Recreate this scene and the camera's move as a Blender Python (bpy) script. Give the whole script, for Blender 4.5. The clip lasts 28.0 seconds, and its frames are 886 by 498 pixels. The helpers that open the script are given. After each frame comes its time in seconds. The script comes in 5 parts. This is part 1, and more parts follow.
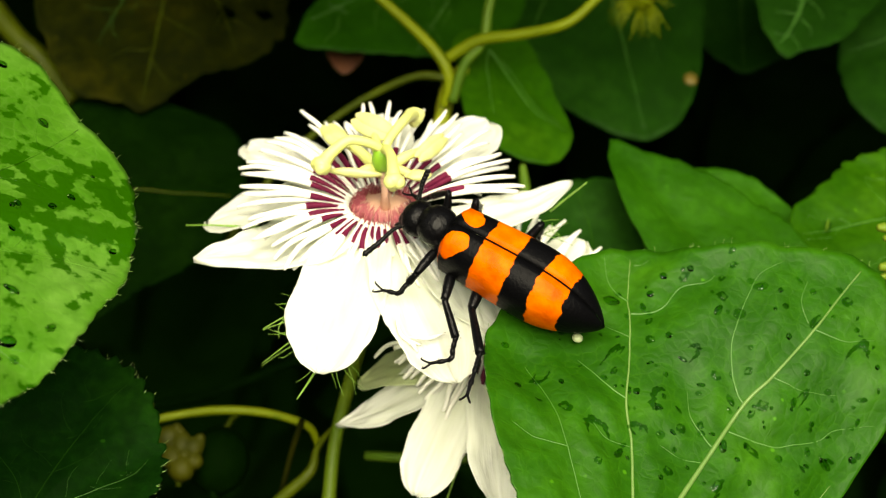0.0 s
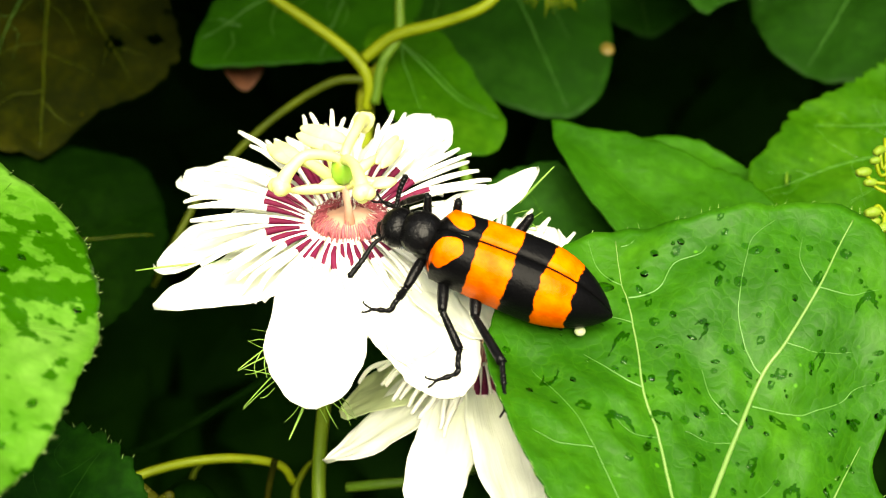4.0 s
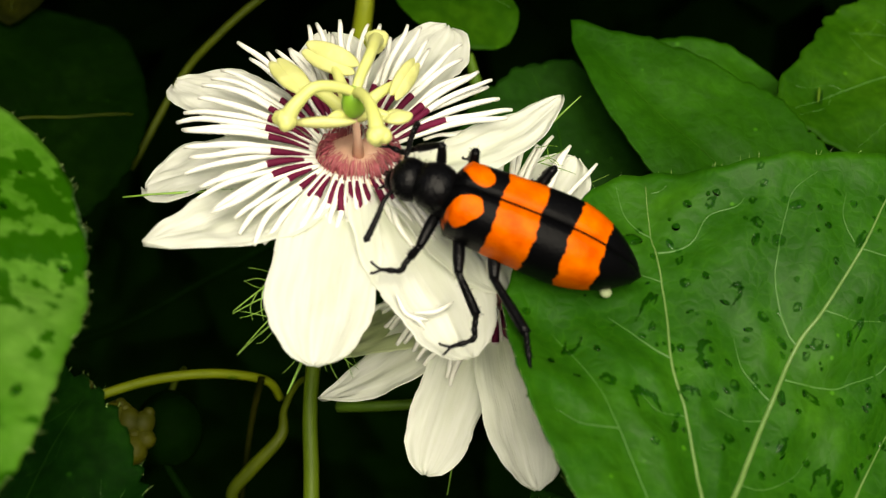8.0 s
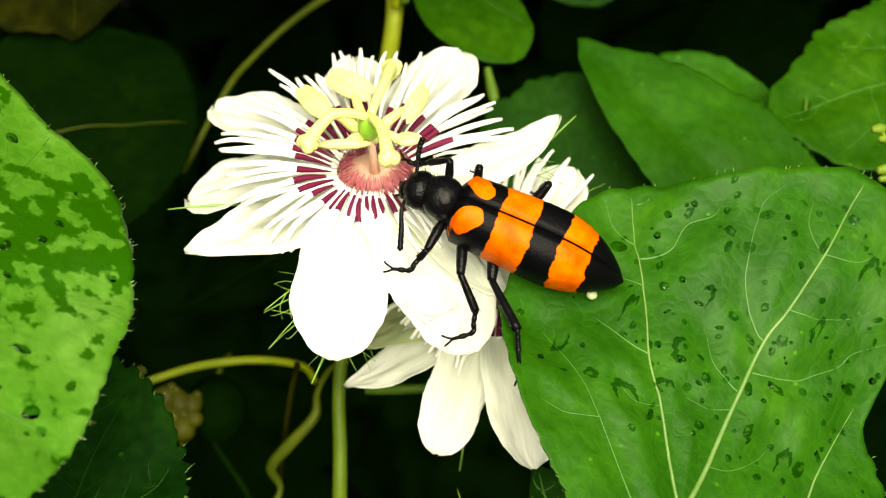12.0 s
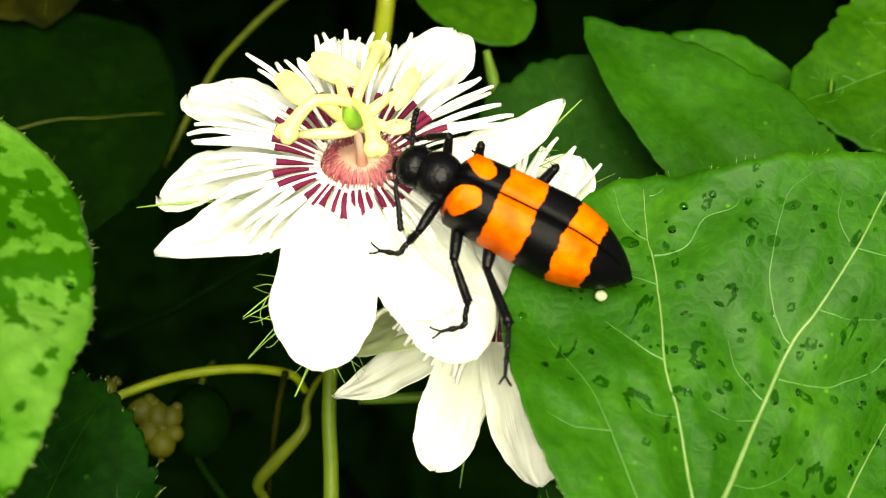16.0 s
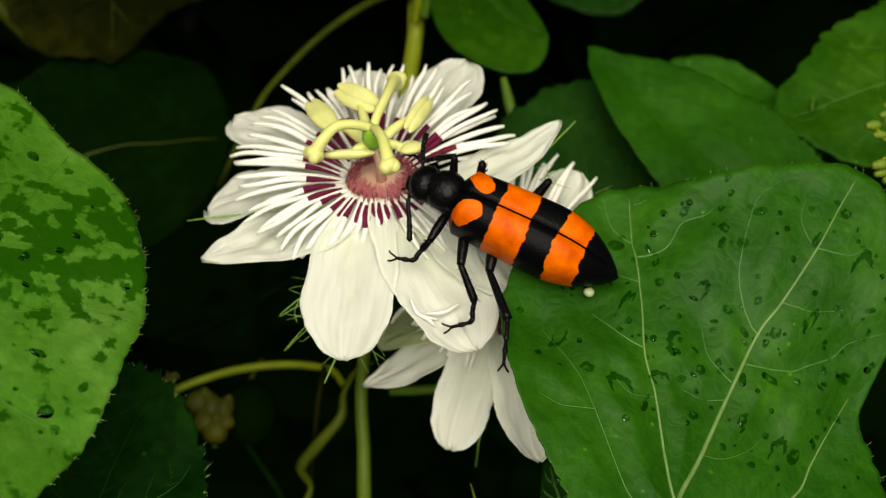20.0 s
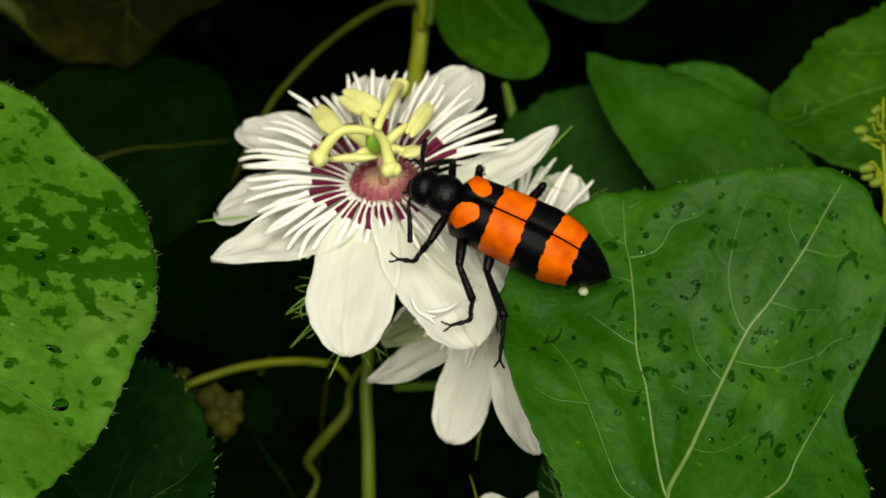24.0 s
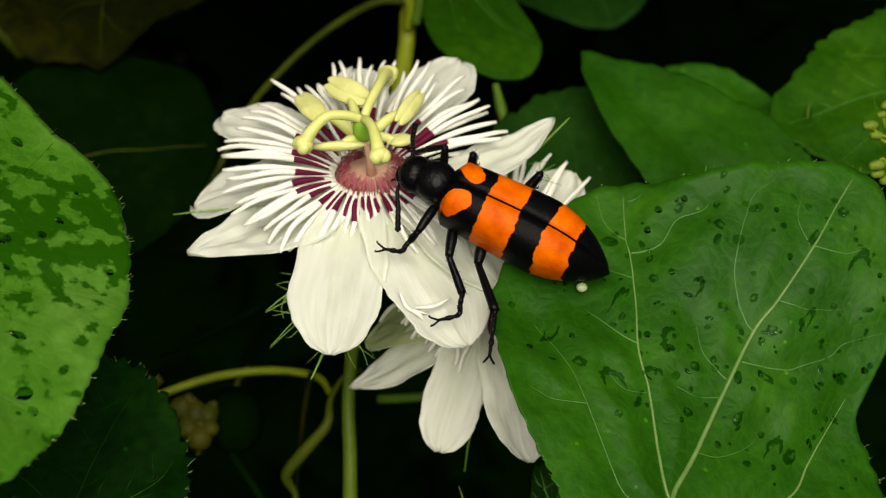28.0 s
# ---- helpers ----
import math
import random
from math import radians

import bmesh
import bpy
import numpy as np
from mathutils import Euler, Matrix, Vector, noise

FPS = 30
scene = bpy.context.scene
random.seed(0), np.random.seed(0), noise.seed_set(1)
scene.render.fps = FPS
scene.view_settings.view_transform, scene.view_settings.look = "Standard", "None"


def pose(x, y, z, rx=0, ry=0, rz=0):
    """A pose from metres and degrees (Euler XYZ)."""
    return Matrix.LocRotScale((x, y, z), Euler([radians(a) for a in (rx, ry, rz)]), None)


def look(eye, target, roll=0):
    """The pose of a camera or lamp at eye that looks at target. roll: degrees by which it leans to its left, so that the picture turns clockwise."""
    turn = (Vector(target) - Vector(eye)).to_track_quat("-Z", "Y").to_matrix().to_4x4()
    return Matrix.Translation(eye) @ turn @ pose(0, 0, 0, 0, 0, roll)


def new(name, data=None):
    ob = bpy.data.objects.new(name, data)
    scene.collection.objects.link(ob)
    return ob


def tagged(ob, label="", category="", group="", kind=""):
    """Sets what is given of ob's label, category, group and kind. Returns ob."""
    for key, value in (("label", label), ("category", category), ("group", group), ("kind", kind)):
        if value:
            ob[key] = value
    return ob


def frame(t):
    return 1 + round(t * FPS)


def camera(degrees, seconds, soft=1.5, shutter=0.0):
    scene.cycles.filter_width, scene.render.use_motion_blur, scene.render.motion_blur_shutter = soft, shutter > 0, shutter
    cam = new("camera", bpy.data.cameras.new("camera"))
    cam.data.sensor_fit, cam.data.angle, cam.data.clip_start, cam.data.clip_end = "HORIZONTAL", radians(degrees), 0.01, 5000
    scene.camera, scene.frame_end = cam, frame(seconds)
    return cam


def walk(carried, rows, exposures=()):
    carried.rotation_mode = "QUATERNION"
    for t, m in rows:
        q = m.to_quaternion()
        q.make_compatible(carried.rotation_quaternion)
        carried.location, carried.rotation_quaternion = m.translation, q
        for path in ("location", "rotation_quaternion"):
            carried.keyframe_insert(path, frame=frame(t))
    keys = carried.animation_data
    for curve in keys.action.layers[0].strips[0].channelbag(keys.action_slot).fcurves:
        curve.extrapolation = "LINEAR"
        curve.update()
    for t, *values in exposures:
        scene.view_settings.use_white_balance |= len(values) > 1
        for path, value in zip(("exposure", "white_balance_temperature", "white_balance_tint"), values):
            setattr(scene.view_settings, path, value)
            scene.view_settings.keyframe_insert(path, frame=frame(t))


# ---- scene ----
# A blister beetle on a passion flower: all sizes below are in millimetres in the plant's own leaning frame
# (x to the right, y along the slope upwards, z out of the slope), which BASE sets into the world.
cam = camera(28.9, 28.0, soft=1.15)
cam.data.dof.use_dof = True
cam.data.dof.focus_distance = 0.191
cam.data.dof.aperture_fstop = 34.0

PATH = [
    (0.0, pose(0.00571, -0.17074, 0.66735, 56.509, -5.675, 5.576)),
    (0.5, pose(0.00605, -0.16820, 0.66849, 55.886, -5.365, 5.564)),
    (1.0, pose(0.00395, -0.16775, 0.66425, 56.804, -5.206, 4.536)),
    (1.5, pose(0.00114, -0.16696, 0.66228, 57.233, -4.828, 3.168)),
    (2.0, pose(-0.00011, -0.16483, 0.66080, 57.351, -4.167, 2.061)),
    (2.5, pose(-0.00064, -0.16208, 0.65733, 57.891, -3.030, 0.853)),
    (3.0, pose(-0.00242, -0.15980, 0.65868, 57.249, -2.127, -0.490)),
    (3.5, pose(-0.00628, -0.15894, 0.65864, 57.183, -1.901, -2.046)),
    (5.5, pose(-0.01632, -0.16367, 0.66705, 56.118, -2.281, -4.844)),
    (6.0, pose(-0.01528, -0.16194, 0.66955, 55.240, -2.510, -4.284)),
    (6.5, pose(-0.01684, -0.16073, 0.67102, 54.676, -3.019, -4.441)),
    (7.0, pose(-0.01510, -0.15314, 0.66985, 53.036, -3.288, -3.670)),
    (7.5, pose(-0.01997, -0.14175, 0.67213, 49.677, -5.075, -4.258)),
    (8.0, pose(-0.01628, -0.13518, 0.66601, 49.092, -4.917, -3.277)),
    (8.5, pose(-0.01348, -0.13592, 0.66882, 48.542, -4.262, -2.522)),
    (9.0, pose(-0.01313, -0.13671, 0.67022, 48.410, -4.155, -2.435)),
    (9.5, pose(-0.01113, -0.13773, 0.67228, 48.141, -3.655, -1.940)),
    (10.0, pose(-0.01065, -0.14026, 0.67659, 47.690, -3.388, -1.773)),
    (10.5, pose(-0.01125, -0.14471, 0.67969, 47.935, -3.440, -1.740)),
    (11.0, pose(-0.01046, -0.14749, 0.68270, 47.887, -3.162, -1.506)),
    (11.5, pose(-0.00853, -0.14784, 0.68252, 47.992, -2.750, -1.151)),
    (12.0, pose(-0.01039, -0.14864, 0.68556, 47.532, -3.113, -1.404)),
    (12.5, pose(-0.00768, -0.14800, 0.68431, 47.667, -2.377, -1.124)),
    (14.5, pose(-0.00744, -0.14705, 0.68409, 47.566, -2.170, -1.137)),
    (15.0, pose(-0.00859, -0.14291, 0.68176, 47.203, -2.512, -1.411)),
    (15.5, pose(-0.00904, -0.13985, 0.67837, 47.320, -2.535, -1.758)),
    (16.0, pose(-0.00748, -0.13557, 0.67426, 47.338, -2.306, -1.560)),
    (16.5, pose(-0.00405, -0.13421, 0.67441, 47.031, -1.341, -1.061)),
    (17.0, pose(-0.00357, -0.13763, 0.67988, 46.520, -1.242, -0.720)),
    (17.5, pose(-0.00449, -0.14652, 0.68521, 47.236, -1.294, -0.660)),
    (18.0, pose(-0.00039, -0.15091, 0.68856, 47.427, -0.387, 0.150)),
    (18.5, pose(0.00111, -0.15686, 0.69226, 47.810, 0.120, 0.353)),
    (19.0, pose(0.00187, -0.15879, 0.69187, 48.248, 0.261, 0.511)),
    (19.5, pose(0.00212, -0.15715, 0.69207, 47.884, 0.355, 0.508)),
    (20.0, pose(0.00025, -0.15610, 0.69053, 48.005, 0.056, 0.043)),
    (20.5, pose(0.00367, -0.15512, 0.69052, 47.860, 0.704, 0.628)),
    (21.0, pose(0.00429, -0.15858, 0.69322, 47.934, 0.829, 0.796)),
    (21.5, pose(0.00107, -0.16255, 0.69684, 47.910, 0.068, 0.466)),
    (23.5, pose(0.00343, -0.16284, 0.69697, 47.969, 0.555, 0.775)),
    (24.0, pose(0.00236, -0.16184, 0.69590, 47.986, 0.384, 0.513)),
    (24.5, pose(0.00428, -0.15926, 0.69200, 48.293, 0.710, 0.757)),
    (25.0, pose(0.00193, -0.15829, 0.69249, 47.999, 0.339, 0.271)),
    (25.5, pose(-0.00024, -0.15833, 0.69309, 47.891, -0.117, -0.087)),
    (26.0, pose(-0.00102, -0.15839, 0.69354, 47.809, -0.279, -0.225)),
    (26.5, pose(-0.00006, -0.15879, 0.69390, 47.820, -0.125, -0.053)),
    (27.0, pose(0.00096, -0.15682, 0.69095, 48.027, 0.058, 0.009)),
    (27.5, pose(0.00100, -0.15499, 0.68498, 48.871, -0.068, -0.029)),
    (28.0, pose(0.00005, -0.15848, 0.68212, 50.038, -0.606, 0.107)),
]
EXPOSURES = [(t, stops + 0.66, kelvin, tint) for t, stops, kelvin, tint in
             ((0.0, 0.88, 8100, 3), (1.0, 1.12, 8100, 3), (2.0, 1.48, 8100, 3), (3.0, 1.9, 7900, 4), (5.5, 1.17, 8000, 3), (6.5, 0.98, 8000, 3), (7.5, 0.53, 7700, 5), (8.0, 0.3, 7600, 7), (9.0, 0.4, 7700, 6),
              (10.0, 0.76, 7900, 4), (12.5, 1.07, 7900, 3), (15.0, 1.08, 7800, 3), (17.0, 1.34, 7800, 3), (18.0, 1.34, 7800, 3), (18.5, 0.55, 7500, 5), (19.0, 0.14, 7400, 6), (20.0, -0.05, 7300, 8), (21.5, -0.07, 7300, 8),
              (24.0, -0.11, 7250, 8), (28.0, -0.09, 7250, 8))]
walk(cam, PATH, EXPOSURES)

MM = 0.001
BASE = pose(0, 0, 0.55, 48, 0, 0)

# ---- light: bright overcast sky ----
world = bpy.data.worlds.new("sky")
world.use_nodes = True
scene.world = world
sky = world.node_tree.nodes.new("ShaderNodeTexSky")
sky.sky_type, sky.sun_disc, sky.sun_elevation, sky.sun_rotation = "NISHITA", False, radians(55), radians(177)
world.node_tree.links.new(sky.outputs[0], world.node_tree.nodes["Background"].inputs[0])
world.node_tree.nodes["Background"].inputs[1].default_value = 0.044
sun_data = bpy.data.lights.new("sun", "SUN")
sun_data.energy, sun_data.angle, sun_data.color = 3.6, radians(54), (1.0, 0.96, 0.88)
sun = new("sun", sun_data)
sun.matrix_world = look((0.05, -0.98, 1.4), (0, 0, 0.0))


# ---- materials ----
def nodes_of(name):
    m = bpy.data.materials.new(name)
    m.use_nodes = True
    return m, m.node_tree.nodes, m.node_tree.links


def noise_node(nt, ln, scale, detail=4.0, vec=None):
    n = nt.new("ShaderNodeTexNoise")
    n.inputs["Scale"].default_value, n.inputs["Detail"].default_value = scale, detail
    if vec:
        ln.new(vec, n.inputs["Vector"])
    return n.outputs["Fac"]


def ramp_node(nt, ln, fac, stops):
    r = nt.new("ShaderNodeValToRGB")
    while len(r.color_ramp.elements) < len(stops):
        r.color_ramp.elements.new(0.5)
    for e, (p, c) in zip(r.color_ramp.elements, stops):
        e.position, e.color = p, (*c, 1) if len(c) == 3 else c
    ln.new(fac, r.inputs[0])
    return r.outputs[0]


def math_node(nt, ln, op, a, b=0.0, c=None):
    n = nt.new("ShaderNodeMath")
    n.operation = op
    for i, v in enumerate((a, b, c)):
        if v is None:
            continue
        if isinstance(v, (int, float)):
            n.inputs[i].default_value = v
        else:
            ln.new(v, n.inputs[i])
    return n.outputs[0]


def mix_node(nt, ln, fac, a, b):
    n = nt.new("ShaderNodeMix")
    n.data_type = "RGBA"
    for socket, v in ((n.inputs[0], fac), (n.inputs[6], a), (n.inputs[7], b)):
        if isinstance(v, (int, float)):
            socket.default_value = v
        elif isinstance(v, tuple):
            socket.default_value = (*v, 1)
        else:
            ln.new(v, socket)
    return n.outputs[2]


def bump_node(nt, ln, height, strength, distance):
    n = nt.new("ShaderNodeBump")
    n.inputs["Strength"].default_value, n.inputs["Distance"].default_value = strength, distance
    ln.new(height, n.inputs["Height"])
    return n.outputs[0]


def thin(nt, ln, colour, amount, normal=None):
    """Let some light through a thin leaf or petal."""
    p, out = nt["Principled BSDF"], nt["Material Output"]
    t, m = nt.new("ShaderNodeBsdfTranslucent"), nt.new("ShaderNodeMixShader")
    m.inputs[0].default_value = amount
    if isinstance(colour, tuple):
        t.inputs[0].default_value = (*colour, 1)
    else:
        ln.new(colour, t.inputs[0])
    if normal:
        ln.new(normal, t.inputs[1])
    ln.new(p.outputs[0], m.inputs[1])
    ln.new(t.outputs[0], m.inputs[2])
    ln.new(m.outputs[0], out.inputs[0])


def leaf_material(name, dark, mid, pale, rough=0.42, wet=0.0, through_light=0.18, net=620.0, gloss=0.07, band=None, mottled=0.62):
    m, nt, ln = nodes_of(name)
    vec = nt.new("ShaderNodeTexCoord").outputs["Object"]
    big, small = noise_node(nt, ln, 70, 5, vec), noise_node(nt, ln, 700, 3, vec)
    col = ramp_node(nt, ln, big, [(0.3, dark), (0.52, mid), (0.75, pale)])
    cells = nt.new("ShaderNodeTexVoronoi")
    cells.feature = "DISTANCE_TO_EDGE"
    cells.inputs["Scale"].default_value = net
    warp = nt.new("ShaderNodeTexNoise")
    warp.inputs["Scale"].default_value = 500
    ln.new(vec, warp.inputs["Vector"])
    bent = nt.new("ShaderNodeVectorMath")
    bent.operation = "MULTIPLY_ADD"
    bent.inputs[1].default_value = (0.0016, 0.0016, 0.0016)
    ln.new(warp.outputs["Color"], bent.inputs[0])
    ln.new(vec, bent.inputs[2])
    ln.new(bent.outputs[0], cells.inputs["Vector"])
    netting = ramp_node(nt, ln, cells.outputs["Distance"], [(0.0, (1, 1, 1)), (0.09, (0, 0, 0))])
    col = mix_node(nt, ln, math_node(nt, ln, "MULTIPLY", netting, 0.24), col, pale)
    mottle = ramp_node(nt, ln, noise_node(nt, ln, 260, 6, vec), [(0.42, (0, 0, 0)), (0.66, (1, 1, 1))])
    col = mix_node(nt, ln, math_node(nt, ln, "MULTIPLY", mottle, mottled), col, dark)
    grain = ramp_node(nt, ln, small, [(0.35, (0, 0, 0)), (0.65, (1, 1, 1))])
    col = mix_node(nt, ln, math_node(nt, ln, "MULTIPLY", grain, 0.65 * mottled), col, tuple(v * 0.6 for v in dark))
    dots = nt.new("ShaderNodeTexVoronoi")
    dots.inputs["Scale"].default_value = 330
    ln.new(vec, dots.inputs["Vector"])
    fleck = ramp_node(nt, ln, dots.outputs["Distance"], [(0.07, (1, 1, 1)), (0.11, (0, 0, 0))])
    some = ramp_node(nt, ln, noise_node(nt, ln, 120, 2, vec), [(0.52, (0, 0, 0)), (0.56, (1, 1, 1))])
    col = mix_node(nt, ln, math_node(nt, ln, "MULTIPLY", math_node(nt, ln, "MULTIPLY", fleck, some), 0.6), col, tuple(v * 1.6 for v in pale))
    p = nt["Principled BSDF"]
    p.inputs["Specular IOR Level"].default_value = gloss
    if wet:
        # wet film: darker, glossier blotches with sharp edges
        film = noise_node(nt, ln, 440, 8, vec)
        zone = noise_node(nt, ln, 190, 5, vec)
        both = math_node(nt, ln, "ADD", math_node(nt, ln, "MULTIPLY", film, 0.72), math_node(nt, ln, "MULTIPLY", zone, 0.43))
        if band:
            # the film gathers along a hollow across the leaf
            sep = nt.new("ShaderNodeSeparateXYZ")
            ln.new(vec, sep.inputs[0])
            off = math_node(nt, ln, "ABSOLUTE", math_node(nt, ln, "MULTIPLY_ADD", sep.outputs[1], 1000, -band[0]))
            hollow = ramp_node(nt, ln, math_node(nt, ln, "DIVIDE", off, band[1]), [(0.3, (0.16, 0.16, 0.16)), (1.0, (0, 0, 0))])
            both = math_node(nt, ln, "ADD", both, math_node(nt, ln, "SUBTRACT", hollow, 0.09))
        patch = ramp_node(nt, ln, both, [(0.585 - 0.05 * wet, (0, 0, 0)), (0.635 - 0.05 * wet, (1, 1, 1))])
        col = mix_node(nt, ln, math_node(nt, ln, "MULTIPLY", patch, 0.93), col, (dark[0] * 0.3, dark[1] * 0.5, dark[2] * 0.2))
        ln.new(math_node(nt, ln, "MULTIPLY_ADD", patch, 0.12 - rough, rough), p.inputs["Roughness"])
    else:
        p.inputs["Roughness"].default_value = rough
    ln.new(col, p.inputs["Base Color"])
    height = math_node(nt, ln, "ADD", math_node(nt, ln, "MULTIPLY", cells.outputs["Distance"], 1.5), small)
    ln.new(bump_node(nt, ln, height, 0.3, 0.00025), p.inputs["Normal"])
    thin(nt, ln, tuple(v * 1.6 for v in mid), through_light)
    return m


def plain(name, low, high, rough, scale=400.0, bump=0.2, depth=0.0002, glow_through=0.0):
    m, nt, ln = nodes_of(name)
    vec = nt.new("ShaderNodeTexCoord").outputs["Object"]
    grain, blot = noise_node(nt, ln, scale, 4, vec), noise_node(nt, ln, scale * 0.15, 3, vec)
    fac = math_node(nt, ln, "MULTIPLY_ADD", grain, 0.4, math_node(nt, ln, "MULTIPLY", blot, 0.6))
    ln.new(ramp_node(nt, ln, fac, [(0.3, low), (0.7, high)]), nt["Principled BSDF"].inputs["Base Color"])
    nt["Principled BSDF"].inputs["Roughness"].default_value = rough
    if bump:
        ln.new(bump_node(nt, ln, grain, bump, depth), nt["Principled BSDF"].inputs["Normal"])
    if glow_through:
        thin(nt, ln, high, glow_through)
    return m


def petal_material(name, low, high):
    """White, thin, with fine veins running from the root to the tip (generated x across, y along)."""
    m, nt, ln = nodes_of(name)
    uv = nt.new("ShaderNodeUVMap").outputs[0]
    stretch = nt.new("ShaderNodeMapping")
    stretch.inputs["Scale"].default_value = (9, 1.6, 1)
    ln.new(uv, stretch.inputs[0])
    vein = noise_node(nt, ln, 2.2, 4, stretch.outputs[0])
    obj = nt.new("ShaderNodeTexCoord").outputs["Object"]
    fine = noise_node(nt, ln, 900, 3, obj)
    sep = nt.new("ShaderNodeSeparateXYZ")
    ln.new(uv, sep.inputs[0])
    col = ramp_node(nt, ln, vein, [(0.25, low), (0.65, high)])
    # greenish throat along the middle of the root
    root = ramp_node(nt, ln, sep.outputs[1], [(0.1, (0.7, 0.7, 0.7)), (0.75, (0, 0, 0))])
    across = math_node(nt, ln, "ABSOLUTE", math_node(nt, ln, "SUBTRACT", sep.outputs[0], 0.5))
    middle = ramp_node(nt, ln, across, [(0.0, (0.8, 0.8, 0.8)), (0.3, (0, 0, 0))])
    col = mix_node(nt, ln, math_node(nt, ln, "MULTIPLY", root, middle), col, (0.66, 0.72, 0.42))
    p = nt["Principled BSDF"]
    ln.new(col, p.inputs["Base Color"])
    p.inputs["Roughness"].default_value = 0.5
    p.inputs["Specular IOR Level"].default_value = 0.3
    h = math_node(nt, ln, "ADD", vein, math_node(nt, ln, "MULTIPLY", fine, 0.4))
    ln.new(bump_node(nt, ln, h, 0.5, 0.0004), p.inputs["Normal"])
    thin(nt, ln, (0.88, 0.92, 0.79), 0.58)
    return m


def elytra_material():
    """Orange bands and shoulder spots with ragged edges on black, pitted."""
    m, nt, ln = nodes_of("elytra_banded")
    vec = nt.new("ShaderNodeTexCoord").outputs["Object"]
    sep = nt.new("ShaderNodeSeparateXYZ")
    ln.new(vec, sep.inputs[0])
    x = math_node(nt, ln, "MULTIPLY", sep.outputs[0], 1000)
    y = math_node(nt, ln, "ABSOLUTE", math_node(nt, ln, "MULTIPLY", sep.outputs[1], 1000))
    rag = math_node(nt, ln, "MULTIPLY", math_node(nt, ln, "SUBTRACT", noise_node(nt, ln, 620, 2.5, vec), 0.5), 1.3)
    xr = math_node(nt, ln, "ADD", x, rag)

    def band(lo, hi, slope):
        v = math_node(nt, ln, "MULTIPLY_ADD", y, slope, xr)
        d = math_node(nt, ln, "ABSOLUTE", math_node(nt, ln, "SUBTRACT", v, (lo + hi) / 2))
        return ramp_node(nt, ln, math_node(nt, ln, "DIVIDE", d, (hi - lo)), [(0.485, (1, 1, 1)), (0.515, (0, 0, 0))])

    # shoulder spots: ovals that lean back towards the seam
    px, py = math_node(nt, ln, "SUBTRACT", xr, 8.05), math_node(nt, ln, "SUBTRACT", y, 2.1)
    dx = math_node(nt, ln, "DIVIDE", math_node(nt, ln, "ADD", px, math_node(nt, ln, "MULTIPLY", py, 0.85)), 2.45)
    dy = math_node(nt, ln, "DIVIDE", math_node(nt, ln, "SUBTRACT", py, math_node(nt, ln, "MULTIPLY", px, 0.85)), 1.75)
    r2 = math_node(nt, ln, "ADD", math_node(nt, ln, "MULTIPLY", dx, dx), math_node(nt, ln, "MULTIPLY", dy, dy))
    spot = ramp_node(nt, ln, r2, [(0.9, (1, 1, 1)), (0.99, (0, 0, 0))])
    orange = math_node(nt, ln, "MAXIMUM", math_node(nt, ln, "MAXIMUM", band(0.95, 5.25, 0.02), band(-5.95, -2.2, 0.1)), spot)
    seam = ramp_node(nt, ln, y, [(0.10, (0, 0, 0)), (0.14, (1, 1, 1))])
    orange = math_node(nt, ln, "MULTIPLY", orange, seam)
    tone = ramp_node(nt, ln, noise_node(nt, ln, 500, 4, vec), [(0.3, (0.46, 0.06, 0.001)), (0.7, (0.68, 0.128, 0.003))])
    p = nt["Principled BSDF"]
    ln.new(mix_node(nt, ln, orange, (0.0015, 0.0015, 0.0018), tone), p.inputs["Base Color"])
    p.inputs["Roughness"].default_value = 0.4
    p.inputs["Specular IOR Level"].default_value = 0.05
    pits = noise_node(nt, ln, 3200, 3, vec)
    ln.new(bump_node(nt, ln, pits, 0.5, 0.00012), p.inputs["Normal"])
    return m


M_LEAF = leaf_material("leaf_green", (0.007, 0.044, 0.001), (0.0125, 0.068, 0.002), (0.022, 0.1, 0.004), 0.5, gloss=0.06, mottled=0.45)
M_LEAF_LARGE = leaf_material("leaf_large", (0.008, 0.058, 0.001), (0.016, 0.09, 0.002), (0.036, 0.14, 0.005), 0.5, gloss=0.135, mottled=0.45)
M_LEAF_WET = leaf_material("leaf_wet", (0.03, 0.125, 0.005), (0.06, 0.185, 0.013), (0.108, 0.25, 0.036), 0.45, wet=0.45, band=(8.0, 13.0), gloss=0.1, mottled=0.4)
M_LEAF_YOUNG = leaf_material("leaf_young", (0.009, 0.052, 0.001), (0.018, 0.077, 0.002), (0.033, 0.108, 0.004), 0.5, gloss=0.05)
# darker copy of the leaf green, with half shade put into the colour
M_LEAF_HALF_SHADE = leaf_material("leaf_shade", (0.004, 0.026, 0.001), (0.007, 0.04, 0.002), (0.012, 0.055, 0.004), 0.6, gloss=0.06)
# leaf green taken almost to black: deep shade is put into the colour
M_LEAF_DEEP_SHADE = leaf_material("leaf_deep_shade", (0.0009, 0.0062, 0.0002), (0.0016, 0.0095, 0.0003), (0.003, 0.014, 0.0007), 0.7, gloss=0.012)
# for the low leaf: shade of the leaf above is put into this green
M_LEAF_SHADE = leaf_material("leaf_low_shade", (0.0012, 0.012, 0.0006), (0.002, 0.02, 0.0009), (0.006, 0.036, 0.002), 0.65, gloss=0.03, mottled=0.75)
